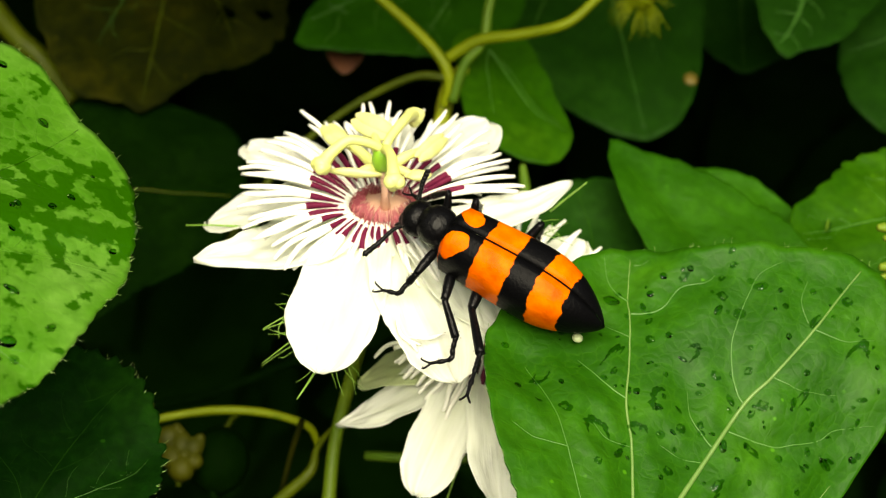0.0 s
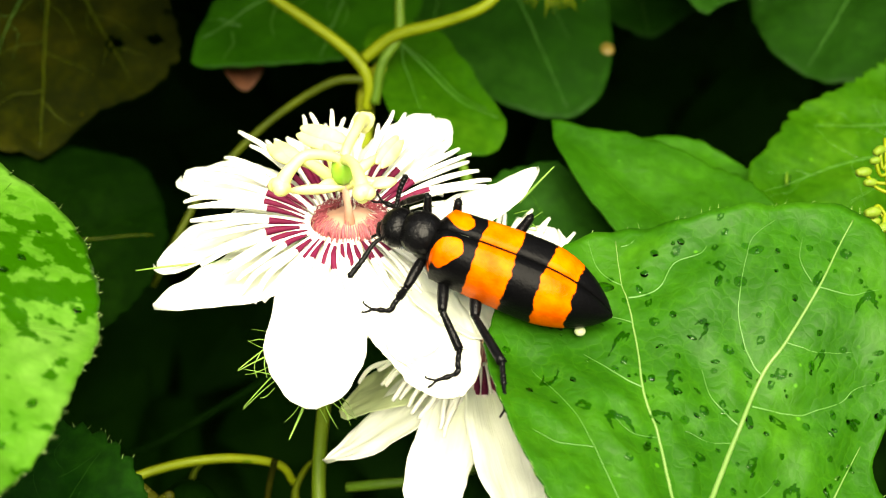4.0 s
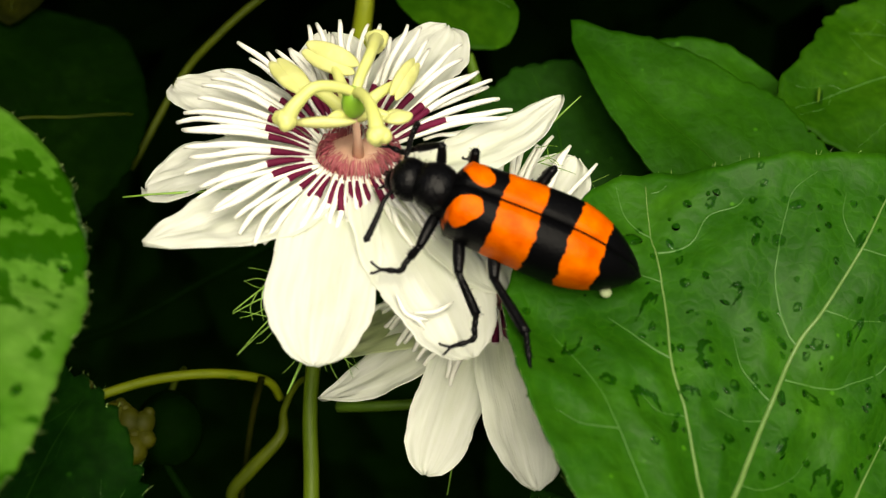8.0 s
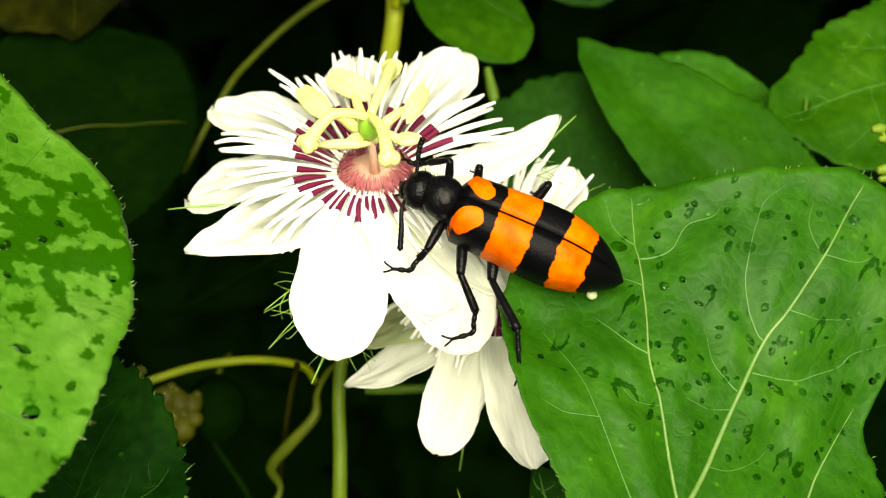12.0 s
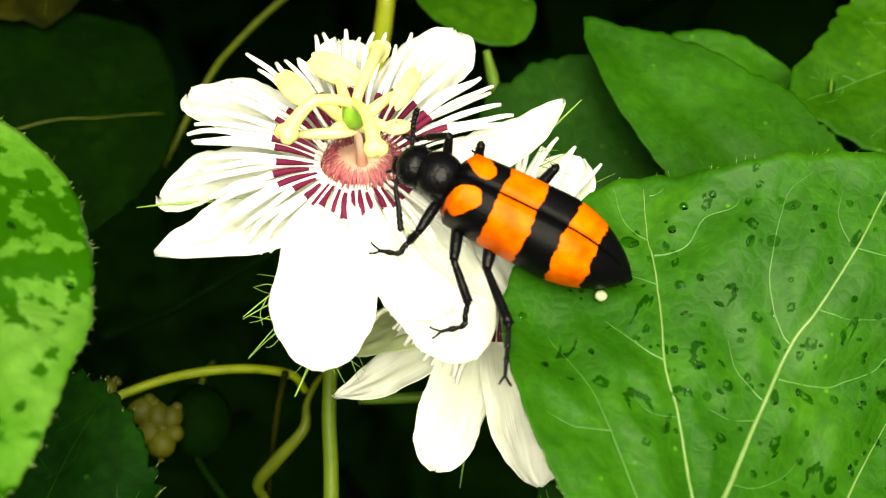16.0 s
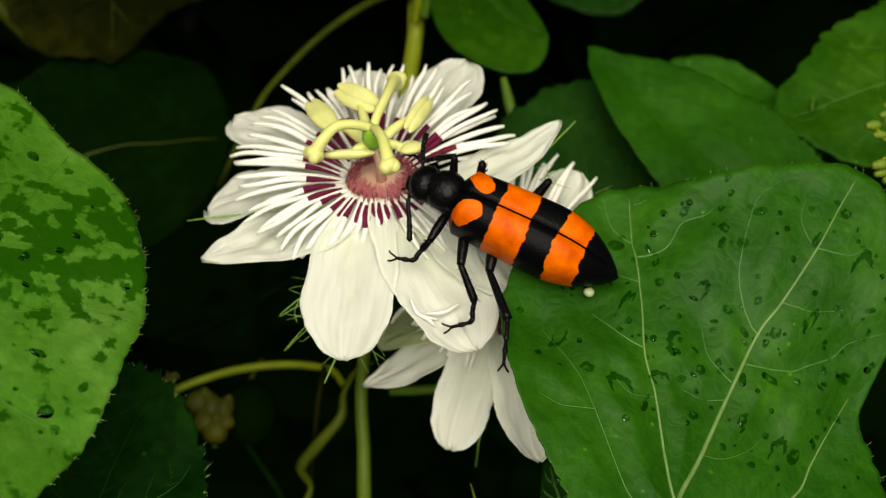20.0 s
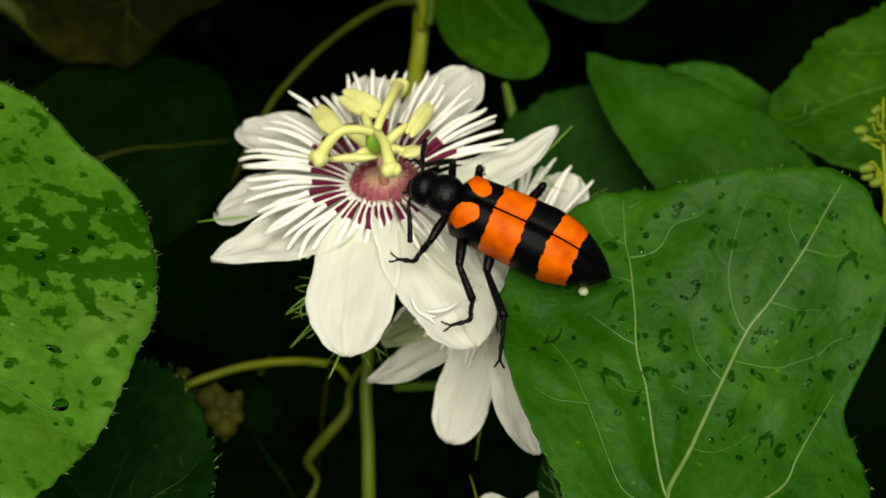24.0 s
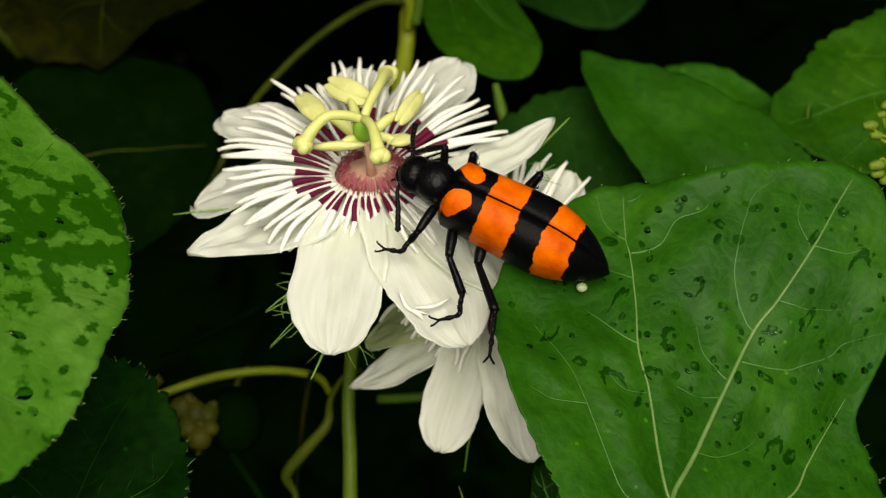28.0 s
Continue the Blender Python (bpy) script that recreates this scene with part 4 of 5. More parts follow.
upper_flower = flower("open white passion flower with purple corona and yellow anthers", (-8.2, 8.2, -1.4), (1, 0, 0), UP,
       [(-26, (23.0, 9.5, 1.0), 7.0, dict(bow=-1.2, pointed=0.45, cup=0.1, widest=0.58, sweep=0.62)), (60, (11.4, 22.8, 1.2), 9.6, dict(bow=0.5, widest=0.66)),
        (95, (-2.2, 22.4, 0.5), 8.5, dict(bow=0.3)), (141, (-19.4, 16.2, -1.9), 9.4, dict(bow=0.6, widest=0.64)),
        (172, (-22.2, 3.2, -6.2), 9.4, dict(bow=1.2, widest=0.74)), (212, (-21.3, -8.4, -4.0), 13.0, dict(bow=-3.6, pointed=0.85, widest=0.34, cup=0.15, root=0.6)),
        (256, (-4.1, -20.6, -9.9), 11.0, dict(bow=1.2, widest=0.66)),
        (299, (11.8, -19.6, -10.0), 12.2, dict(bow=1.0, widest=0.6, cup=0.06)), (328, (15.9, -12.6, -7.4), 9.6, dict(bow=0.4, widest=0.55)),
        (352, (19.5, -3.5, -6.5), 9.0, dict(bow=0.6))],
       3.1, 78, [((-3.7, -2.0, 10.6), (-6.6, -3.7, 7.9)), ((1.6, -4.6, 10.6), (2.4, -8.1, 9.3)), ((2.0, 4.4, 10.2), (2.8, 10.2, 7.8))],
       [((-8.0, 9.0, 6.2), (-4.7, 1.2, 7.6), 2.3, (0.3, -0.5, 0.8)), ((-4.9, 10.9, 6.6), (0.6, 5.2, 7.6), 2.4, (-0.1, -0.5, 0.9)), ((7.0, 8.3, 6.5), (4.2, 0.6, 7.4), 1.7, (0.9, 0.2, 0.5)),
        ((-6.2, -1.7, 6.0), (0.4, -2.2, 6.4), 1.7, (0, 0.7, 0.6)), ((5.9, -0.2, 6.0), (3.2, -1.8, 6.2), 2.4, (0.2, 0.3, 0.9))],
       [(285, 9, -50, True), (184, 22, -4, False)], [(10, 343)], droop=32)
bpy.context.view_layer.update()
for points, radius in (([(-13.2, -5.2, -3.0), (-17.0, -6.6, -2.0), (-20.1, -8.3, -1.0)], 0.11), ([(-10.3, -10.9, -3.0), (-9.0, -12.3, -2.0), (-6.9, -13.8, -1.0)], 0.06), ([(-9.5, -10.6, -3.0), (-8.0, -11.8, -2.0), (-7.1, -13.4, -1.0)], 0.05), ([(-11.6, -11.6, -3.0), (-10.7, -13.0, -2.0), (-10.2, -14.1, -1.0)], 0.05), ([(-14.6, -8.1, -3.0), (-17.4, -10.5, -2.0), (-19.5, -12.6, -1.0)], 0.07), ([(-15.7, -5.9, -3.0), (-17.7, -5.5, -2.0), (-19.0, -4.9, -1.0)], 0.05), ([(-16.0, -7.3, -3.0), (-18.1, -8.4, -2.0), (-19.3, -8.7, -1.0)], 0.05), ([(-13.2, -8.4, -3.0), (-15.6, -9.1, -2.0), (-17.3, -10.5, -1.0)], 0.06),
                       ([(12.0, 8.6, -5.0), (13.4, 9.3, -4.0), (14.8, 10.1, -3.0)], 0.07), ([(12.3, 8.6, -5.0), (14.3, 8.0, -4.0), (15.8, 7.4, -3.0)], 0.06), ([(13.0, 10.2, -5.0), (13.2, 8.8, -4.0), (14.5, 8.2, -3.0)], 0.05), ([(11.7, 10.2, -5.0), (12.9, 10.4, -4.0), (13.8, 10.3, -3.0)], 0.05), ([(12.6, 9.3, -5.0), (13.8, 8.8, -4.0), (14.3, 7.6, -3.0)], 0.05),
                       ([(12.6, 12.0, -7.2), (14.4, 13.8, -6.6), (16.7, 16.1, -6.0)], 0.17), ([(-12, -3.5, -3), (-15.1, -4.3, -3), (-17.6, -6.0, -2.5), (-20.1, -8.1, -1.5)], 0.13), ([(-17.0, -5.3, -3), (-17.2, -7.4, -2.5), (-16.9, -9.0, -2)], 0.08),
                       ([(-16.4, -8.6, -2.5), (-17.8, -8.3, -2.2), (-19.5, -8.0, -2)], 0.06), ([(-15, -7.4, -2.5), (-17.2, -9.8, -1.5), (-19.4, -12.4, 0)], 0.09),
                       ([(-16.2, -5.0, -3), (-17.6, -4.6, -2.5), (-19.0, -4.9, -2)], 0.06), ([(-15.6, -4.6, -3), (-16.8, -3.8, -2.5), (-18.6, -3.5, -2)], 0.05),
                       ([(-17.6, -6.0, -2.5), (-18.3, -7.6, -2), (-18.0, -9.0, -1.5)], 0.06), ([(-16.0, -10.2, -1.5), (-17.0, -11.2, -1), (-17.6, -11.3, -1)], 0.05),
                       ([(-12.2, -11.0, 1), (-13.0, -13.2, 2), (-14.3, -16.2, 3)], 0.2), ([(-13.0, -12.0, 1), (-13.8, -13.2, 1.5), (-14.8, -14.2, 2)], 0.05),
                       ([(-10.6, -11.4, 1), (-10.0, -13.2, 1.5), (-9.0, -15.0, 2)], 0.06), ([(-9.6, -10.6, 1), (-8.4, -12.6, 1.5), (-7.6, -14.6, 2)], 0.05)):
    strand(upper_flower, points, radius)
flower("half-hidden white passion flower below the open one", (7.3, -4.4, -9.5), (1, 0, 0), (0.1, 0.62, 0.78),
       [(225, (-14.9, -2.2, -10.4), 7.5, dict(bow=-1.0, mat=M_SEPAL)), (244, (-16.4, -7.4, -14.0), 7.0, dict(bow=-1.5, pointed=0.6, widest=0.5, cup=0.2, sweep=0.5)), (254, (-5.3, -18.0, -11.6), 7.4, dict(bow=1.0, widest=0.7)),
        (282, (4.9, -23.6, -4.1), 8.6, dict(bow=-0.5, widest=0.62)), (318, (13.0, -12.0, -9.0), 9.0, dict()), (350, (18.5, -3.0, -3.0), 9.0, dict()),
        (22, (17.0, 6.5, 2.5), 9.0, dict()), (56, (10.0, 14.2, 6.2), 8.2, dict(bow=-0.5, widest=0.66)), (100, (-3.5, 17.0, 2.0), 9.0, dict()), (150, (-15.0, 8.6, -5.0), 9.0, dict())],
       7.7, 80, [], [], [(52, 16, 16, True), (268, 22, -54, False), (300, 14, -45, True)], [(0, 100), (195, 330)], droop=36, lift=20, reach=0.62)


# a third flower, of which only the tips of two upper petals show
third = thing("passion_flower", set_at((9.7, -52.6, -12.0), (0, 1, 0), (0, 0, 1)), "white passion flower low in the vine, upper petals only", "flower", group="passion flowers")
part("petal", petal_mesh(10.8, (20.0, 3.8, 0), 7.0, seed=21.0), None, third)
part("petal", petal_mesh(-10.6, (20.3, -3.8, -0.4), 7.5, seed=23.0), None, third)
part("receptacle", ovoid((0, 0, -1.0), (2.4, 2.6, 2.2)), M_STEM, third, "green receptacle")


# ---- beetle ----
def elytron(side):
    """One wing case: a half dome, widest behind the middle, closing to a blunt point."""
    def outline(s):
        front = min(1.0, (s / 0.07 + 0.02)) ** 0.45
        back = max(0.0, 1 - max(0.0, (s - 0.56) / 0.44) ** 2.0) ** 0.8
        return (3.7 + 0.62 * math.sin(math.pi * min(1.0, s / 1.25))) * front * back

    def point(u, v):
        s = u
        w = outline(s)
        a = v * radians(112)
        hgt = (4.3 + 0.5 * math.sin(math.pi * s)) * (min(1.0, s / 0.07 + 0.05) ** 0.35) * max(0.03, 1 - max(0.0, (s - 0.55) / 0.45) ** 2.4) ** 0.7
        y, z = w * math.sin(a) ** 0.7 if a < math.pi / 2 else w * math.sin(a), 1.7 + hgt * (math.cos(a) ** 0.72 if a < math.pi / 2 else 0.7 * math.cos(a))
        z -= 0.35 * max(0, s - 0.4) ** 2 * 6
        return 10.5 - 21.4 * s, side * (y + 0.03), z

    v, f, _ = sheet(point, 44, 18, 0.3 * -side)
    return v, f


def limb(points, radii, sides=8):
    return tube(smooth_line(points, 14), radii, sides)


def spines(line, n, length, rng):
    geos = []
    for k in range(n):
        p = line[min(len(line) - 1, int((k + 0.7) / n * len(line)))]
        d = V(rng.uniform(-1, 1), rng.uniform(-1, 1), rng.uniform(-1, 1)).normalized()
        geos.append(tube([p, p + d * length], [0.07, 0.02], 4))
    return geos


def leg(beetle, name, hip, knee, ankle, foot, bend, thick=1.0):
    """A leg under the beetle, turning about its hip: thigh, shin, and a jointed foot with two claws."""
    rng = random.Random(name)
    hip, knee, ankle, foot, bend = V(hip), V(knee), V(ankle), V(foot), V(bend)
    o = Matrix.Translation(hip * MM)
    thigh = part("leg", limb([V(0, 0, 0), (knee - hip) * 0.5 + V(0, 0, 0.15), knee - hip], [0.45 * thick, 0.62 * thick, 0.6 * thick, 0.45 * thick]), M_BLACK, beetle, at=o)
    shin = [knee - hip, (knee + ankle) / 2 - hip, ankle - hip]
    part("shin", limb(shin, [0.36 * thick, 0.42 * thick, 0.48 * thick, 0.5 * thick]), M_BLACK, thigh)
    line = smooth_line([ankle - hip, (ankle + bend) / 2 - hip, bend - hip, foot - hip], 26)
    beads = [ovoid(line[k], (0.62, 0.33, 0.33), (line[min(k + 1, 25)] - line[max(k - 1, 0)]).to_track_quat("X", "Z").to_matrix(), 6, 8) for k in range(1, 26, 5)]
    d = (line[-1] - line[-4]).normalized()
    side = d.cross(V(0, 0, 1)).normalized()
    claws = []
    for s in (-1, 1):
        e = line[-1]
        claws.append(tube(smooth_line([e, e + d * 0.6 + side * s * 0.35, e + d * 1.1 + side * s * 0.6 + V(0, 0, 0.3), e + d * 1.0 + side * s * 0.55 + V(0, 0, 0.8)], 8), [0.15, 0.12, 0.05], 5))
    part("foot", joined(tube(line, [0.3, 0.26, 0.24, 0.2], 7), *beads, *claws), M_BLACK, thigh)
    part("bristle", joined(*spines(smooth_line(shin, 24), 14, 0.75, rng), *spines(line, 12, 0.55, rng)), M_BLACK, thigh, kind="stuff")
    return thigh, o


BEETLE_AT, BEETLE_X, BEETLE_Z = (10.6, 0.85, 7.4), (-0.903, 0.425, -0.058), (0.075, 0.31, 0.947)
beetle = thing("blister_beetle", set_at(BEETLE_AT, BEETLE_X, BEETLE_Z), "black blister beetle with orange-banded wing cases on the flower", "beetle")
for s in (-1, 1):
    part("wing_case", elytron(s), M_ELYTRA, beetle, "orange and black banded wing case")
part("abdomen", ovoid((-0.3, 0, 1.6), (9.2, 3.3, 2.5), rings=16, sides=18), M_BLACK, beetle)
part("thorax", ovoid((9.6, 0, 2.0), (3.4, 2.5, 2.3), rings=12, sides=16), M_BLACK, beetle)
part("pronotum", ovoid((11.7, 0, 3.1), (2.5, 2.45, 2.15), Euler((0, radians(12), 0)).to_matrix(), 16, 22, lambda u: 1.02 - 0.2 * u * abs(u)), M_BLACK, beetle)
head = part("head", joined(ovoid((14.1, 0, 2.3), (1.9, 2.3, 2.0), Euler((0, radians(35), 0)).to_matrix(), 14, 18), ovoid((15.5, 0, 0.9), (1.1, 1.3, 0.9), Euler((0, radians(50), 0)).to_matrix())), M_BLACK, beetle)
rng = random.Random(31)
hair = []
for c, r in (((14.1, 0, 2.3), (1.9, 2.3, 2.0)), ((11.7, 0, 3.1), (2.4, 2.4, 2.1))):
    for _ in range(170):
        d = V(rng.uniform(-1, 1), rng.uniform(-1, 1), rng.uniform(-0.3, 1)).normalized()
        p = V(c) + V(d.x * r[0], d.y * r[1], d.z * r[2])
        hair.append(tube([p, p + d * rng.uniform(0.2, 0.45) + V(0.15, 0, 0)], [0.03, 0.008], 3))
part("hair", joined(*hair), M_BLACK, head, "short black hairs", kind="stuff")
for s in (-1, 1):
    part("eye", ovoid((14.6, s * 1.8, 2.3), (0.55, 0.45, 0.75)), M_EYE, head, "dark shining eye")
    part("mouth_feeler", tube(smooth_line([V(15.8, s * 0.6, 0.5), V(16.5, s * 0.9, -0.2), V(16.6, s * 0.8, -1.0)], 8), [0.2, 0.17, 0.12], 6), M_BLACK, head)


def antenna(name, at, ends):
    """A beaded feeler that thickens towards its end, turning about its socket."""
    o = V(at)
    line = smooth_line([V(q) - o for q in ends], 23)
    line = smooth_line(line, 67)

    def beads(s):
        return (0.2 + 0.17 * s) * (0.84 + 0.2 * abs(math.sin(11 * math.pi * s))) * (1.0 if s < 0.97 else 0.5)

    m = Matrix.Translation(o * MM)
    return part(name, tube(line, beads, 10), M_BLACK, beetle, "black beaded antenna", at=m), m


FEELER_L, FEELER_L_AT = antenna("antenna", (15.3, 1.5, 1.7), [(15.3, 1.5, 1.7), (15.0, 2.8, 1.5), (14.0, 4.5, 1.0), (12.9, 6.7, 0.6)])
FEELER_R, FEELER_R_AT = antenna("antenna", (15.2, -1.2, 2.3), [(15.2, -1.2, 2.3), (15.6, -2.4, 2.8), (16.2, -3.6, 3.7), (16.5, -5.0, 4.6)])
LEGS = {}
LEGS["front_near"] = leg(beetle, "front near", (10.4, 1.6, 1.2), (10.8, 5.7, 1.1), (11.2, 6.6, 0.0), (13.4, 8.7, -0.9), (11.7, 8.1, -0.8), 0.95)
LEGS["mid_near"] = leg(beetle, "mid near", (7.8, 2.2, 0.6), (6.3, 6.8, 1.2), (3.1, 9.5, -0.5), (4.2, 13.0, -2.4), (2.5, 11.6, -1.8), 1.05)
LEGS["hind_near"] = leg(beetle, "hind near", (3.9, 2.4, 0.3), (3.0, 5.9, 0.8), (-1.3, 10.7, 2.6), (-3.1, 16.0, 3.6), (-2.1, 13.0, 3.1), 1.12)
LEGS["front_far"] = leg(beetle, "front far", (11.2, -1.4, 0.8), (12.4, -4.0, 4.2), (14.4, -3.9, 1.4), (17.2, -3.9, -1.0), (15.8, -3.7, -0.6), 0.85)
LEGS["mid_far"] = leg(beetle, "mid far", (8.2, -2.0, 0.2), (9.1, -4.6, 4.4), (9.1, -5.6, 1.2), (9.2, -6.4, -2.2), (9.1, -6.0, -0.8), 0.95)
LEGS["hind_far"] = leg(beetle, "hind far", (2.6, -2.2, 0.6), (1.2, -6.2, 4.1), (1.5, -6.6, 1.0), (1.7, -7.2, -2.6), (1.6, -6.9, -1.2), 1.0)


# ---- dropped threads of the corona on a petal ----
def dropped(points, bow):
    o, e = V(points[0]), V(points[1])
    root = thing("fallen_filament", set_at(o, (1, 0, 0), (0, 0, 1)), "fallen white corona thread lying on a petal", "flower part", group="fallen threads")
    mid = (e - o) / 2 + V(bow)
    part("thread", tube(smooth_line([V(0, 0, 0), mid, e - o], 12), [0.12, 0.26, 0.25, 0.1], 6), M_FILAMENT, root)


dropped([(-3.8, -5.9, 8.2), (-0.6, -8.3, 7.5)], (-0.6, -0.6, 0.35))
dropped([(-2.0, -7.6, 8.0), (2.0, -6.4, 6.9)], (0.2, -0.4, 0.4))
dropped([(-2.4, -8.0, 8.0), (-0.9, -9.2, 7.6)], (0.1, 0.2, 0.35))


# ---- rain drops ----
def drop_mesh(rx, ry, h, seed):
    verts, faces = [], []
    rings, sides = 7, 18
    for i in range(rings + 1):
        a = math.pi / 2 * i / rings
        for j in range(sides):
            b = 2 * math.pi * j / sides
            k = 1 + 0.22 * noise.noise(V(math.cos(b), math.sin(b), seed))
            verts.append(V(rx * k * math.cos(a) * math.cos(b), ry * k * math.cos(a) * math.sin(b), h * math.sin(a)))
    for i in range(rings):
        for j in range(sides):
            k = (j + 1) % sides
            faces.append((i * sides + j, i * sides + k, (i + 1) * sides + k, (i + 1) * sides + j))
    faces.append(tuple(range(sides))[::-1])
    return mesh_of("drop", verts, faces, M_WATER)


DROPS = [drop_mesh(0.5 + 0.14 * (k % 4), 0.4 + 0.12 * (k % 3), 0.17 + 0.04 * (k % 3), k) for k in range(8)]


def sprinkle(leaf_ob, blade, n, seed, where, group, scale=(0.5, 1.3)):
    rng = random.Random(seed)
    made = 0
    while made < n:
        x, y = rng.uniform(-10, 55), rng.uniform(-30, 45)
        if not blade.inside(x, y, 0.93) or not where(x, y):
            continue
        e = 0.2
        nrm = V(blade.height(x - e, y) - blade.height(x + e, y), blade.height(x, y - e) - blade.height(x, y + e), 2 * e).normalized()
        k = rng.uniform(*scale) * (1.7 if rng.random() < 0.1 else 1)
        ob = new("water_drop", rng.choice(DROPS))
        m = nrm.to_track_quat("Z", "Y").to_matrix().to_4x4() @ pose(0, 0, 0, 0, 0, rng.uniform(0, 360))
        ob.matrix_world = leaf_ob.matrix_world @ Matrix.Translation(blade.on(x, y, 0.01) * MM) @ m @ Matrix.Diagonal((k, k, k, 1))
        tagged(ob, "clear rain drop resting on a green leaf", "water drop", group)
        made += 1


bpy.context.view_layer.update()


def lay_drop(leaf_ob, blade, x, y, rx, ry, seed, group):
    """A larger, irregular drop at one place of a leaf: its dark refracted rim is drawn as a tinted crescent of film
    with uneven edges, or a whole patch where it is small.
    """
    verts, faces = [], []
    rng = random.Random(seed * 7)
    sides, rows = 34, 6
    open_way, span = rng.uniform(0, 6.28), rng.uniform(3.6, 5.2) if rx + ry > 1.9 else 6.2
    for i in range(sides):
        s = i / (sides - 1)
        b = open_way + (s - 0.5) * span
        k = 1 + 0.4 * noise.noise(V(1.3 * math.cos(b), 1.3 * math.sin(b), seed * 3.3)) + 0.2 * noise.noise(V(4 * math.cos(b), 4 * math.sin(b), seed))
        wide = (0.62 if span < 6 else 0.9) * math.sin(math.pi * min(1, max(0, s))) ** 0.6 * (1 + 0.6 * noise.noise(V(s * 6, seed, 1)))
        for j in range(rows):
            f = k * (1 - wide * j / (rows - 1))
            u, v = rx * f * math.cos(b), ry * f * math.sin(b)
            dome = math.sin(math.pi * j / (rows - 1)) if span < 6 else j / (rows - 1)
            verts.append(blade.on(x + u, y + v, 0.02 + 0.22 * min(1.0, 0.5 * (rx + ry)) * dome) - blade.on(x, y))
    for i in range(sides - 1):
        for j in range(rows - 1):
            faces.append((i * rows + j, (i + 1) * rows + j, (i + 1) * rows + j + 1, i * rows + j + 1))
    ob = new("water_drop", mesh_of("drop", verts, faces, M_FILM))
    ob.matrix_world = leaf_ob.matrix_world @ Matrix.Translation(blade.on(x, y) * MM)
    tagged(ob, "irregular rain drop on a green leaf, its dark refracted rim drawn as film", "water drop", group)


POOLS = [(18.2, 9.3, 1.9, 1.5), (9.8, 12.7, 1.5, 1.9), (13.4, 9.1, 1.1, 1.3), (19.7, 16.7, 3.0, 0.7), (26.1, -0.1, 0.9, 0.8), (11.6, 3.6, 0.7, 0.7), (14.6, -6.9, 2.2, 0.9), (21.3, -2.2, 0.6, 1.2), (25.5, 6.1, 0.6, 0.9), (25.8, 9.8, 1.6, 0.8), (17.2, 5.4, 0.9, 0.6), (14.8, -1.6, 1.0, 0.6), (39.0, -5.1, 2.6, 1.3), (24.4, 14.6, 0.6, 0.6), (28.3, 3.5, 0.6, 0.5)]
BEADS = [(18.0, 15.4, 0.6, 0.4), (9.7, 16.7, 0.7, 1.0), (11.5, 21.3, 1.6, 0.8), (6.1, 10.1, 0.5, 0.6), (34.2, 16.3, 0.9, 0.5), (36.6, 12.7, 0.6, 0.4), (34.2, 11.3, 0.7, 0.8), (40.1, 13.8, 0.5, 0.4), (38.8, 12.6, 0.5, 0.4), (43.9, -0.5, 0.8, 0.7), (38.9, 0.9, 1.3, 0.6), (24.5, 0.3, 0.7, 0.4), (26.7, 16.1, 0.7, 0.4), (19.3, 4.0, 0.5, 0.5), (15.1, -8.9, 1.3, 0.8), (30.0, -3.1, 2.0, 0.5)]
for i, (x, y, rx, ry) in enumerate(POOLS + BEADS):
    lay_drop(right_leaf, RIGHT, x, y, rx * 0.88, ry * 0.88, i + 1.0, "rain drops on the large leaf")
sprinkle(right_leaf, RIGHT, 150, 3, lambda x, y: 8 < x < 46 and noise.noise(V(x * 0.12, y * 0.12, 3)) > -0.25, "rain drops on the large leaf", (0.3, 0.8))
sprinkle(left_leaf, LEFT, 24, 5, lambda x, y: x > 5, "rain drops on the wet leaf", (0.5, 1.2))

speck = thing("pale_speck", set_at((17.1, -5.2, 8.0), (1, 0, 0), (0.135, 0.433, 0.891)), "tiny pale seed lying on the wet leaf", "seed")
part("speck", ovoid((0, 0, 0.3), (0.65, 0.6, 0.5)), M_DOT, speck)
spot = thing("ochre_spot", set_at((35.2, 50.0, -75.0), (1, 0, 0), (0, 0.447, 0.894)), "small ochre blemish on a hanging leaf", "blemish")
part("spot", ovoid((0, 0, 0), (1.15, 1.35, 0.5)), M_SPOT, spot)


hanging = thing("water_drop", set_at((-20.7, -17.3, -36.9), (1, 0, 0), (0, 0, 1)), "clear rain drop hanging under an arching stem", "water drop")
part("drop", ovoid((0, 0, 0), (0.75, 0.6, 0.6)), M_WATER, hanging)
scar = thing("leaf_scar", set_at((52.7, 20.6, -35.2), (0.25, 1, -0.5), (0.1, 0.5, 0.86)), "small pale insect scar on a toothed leaf", "blemish")
part("scar_streak", ovoid((0, 0, 0), (1.2, 0.16, 0.06)), M_STEM, scar)
part("scar_rim", ovoid((-0.2, -0.4, -0.03), (1.2, 0.14, 0.05)), M_LEAF_HALF_SHADE, scar, "dark sunken rim")


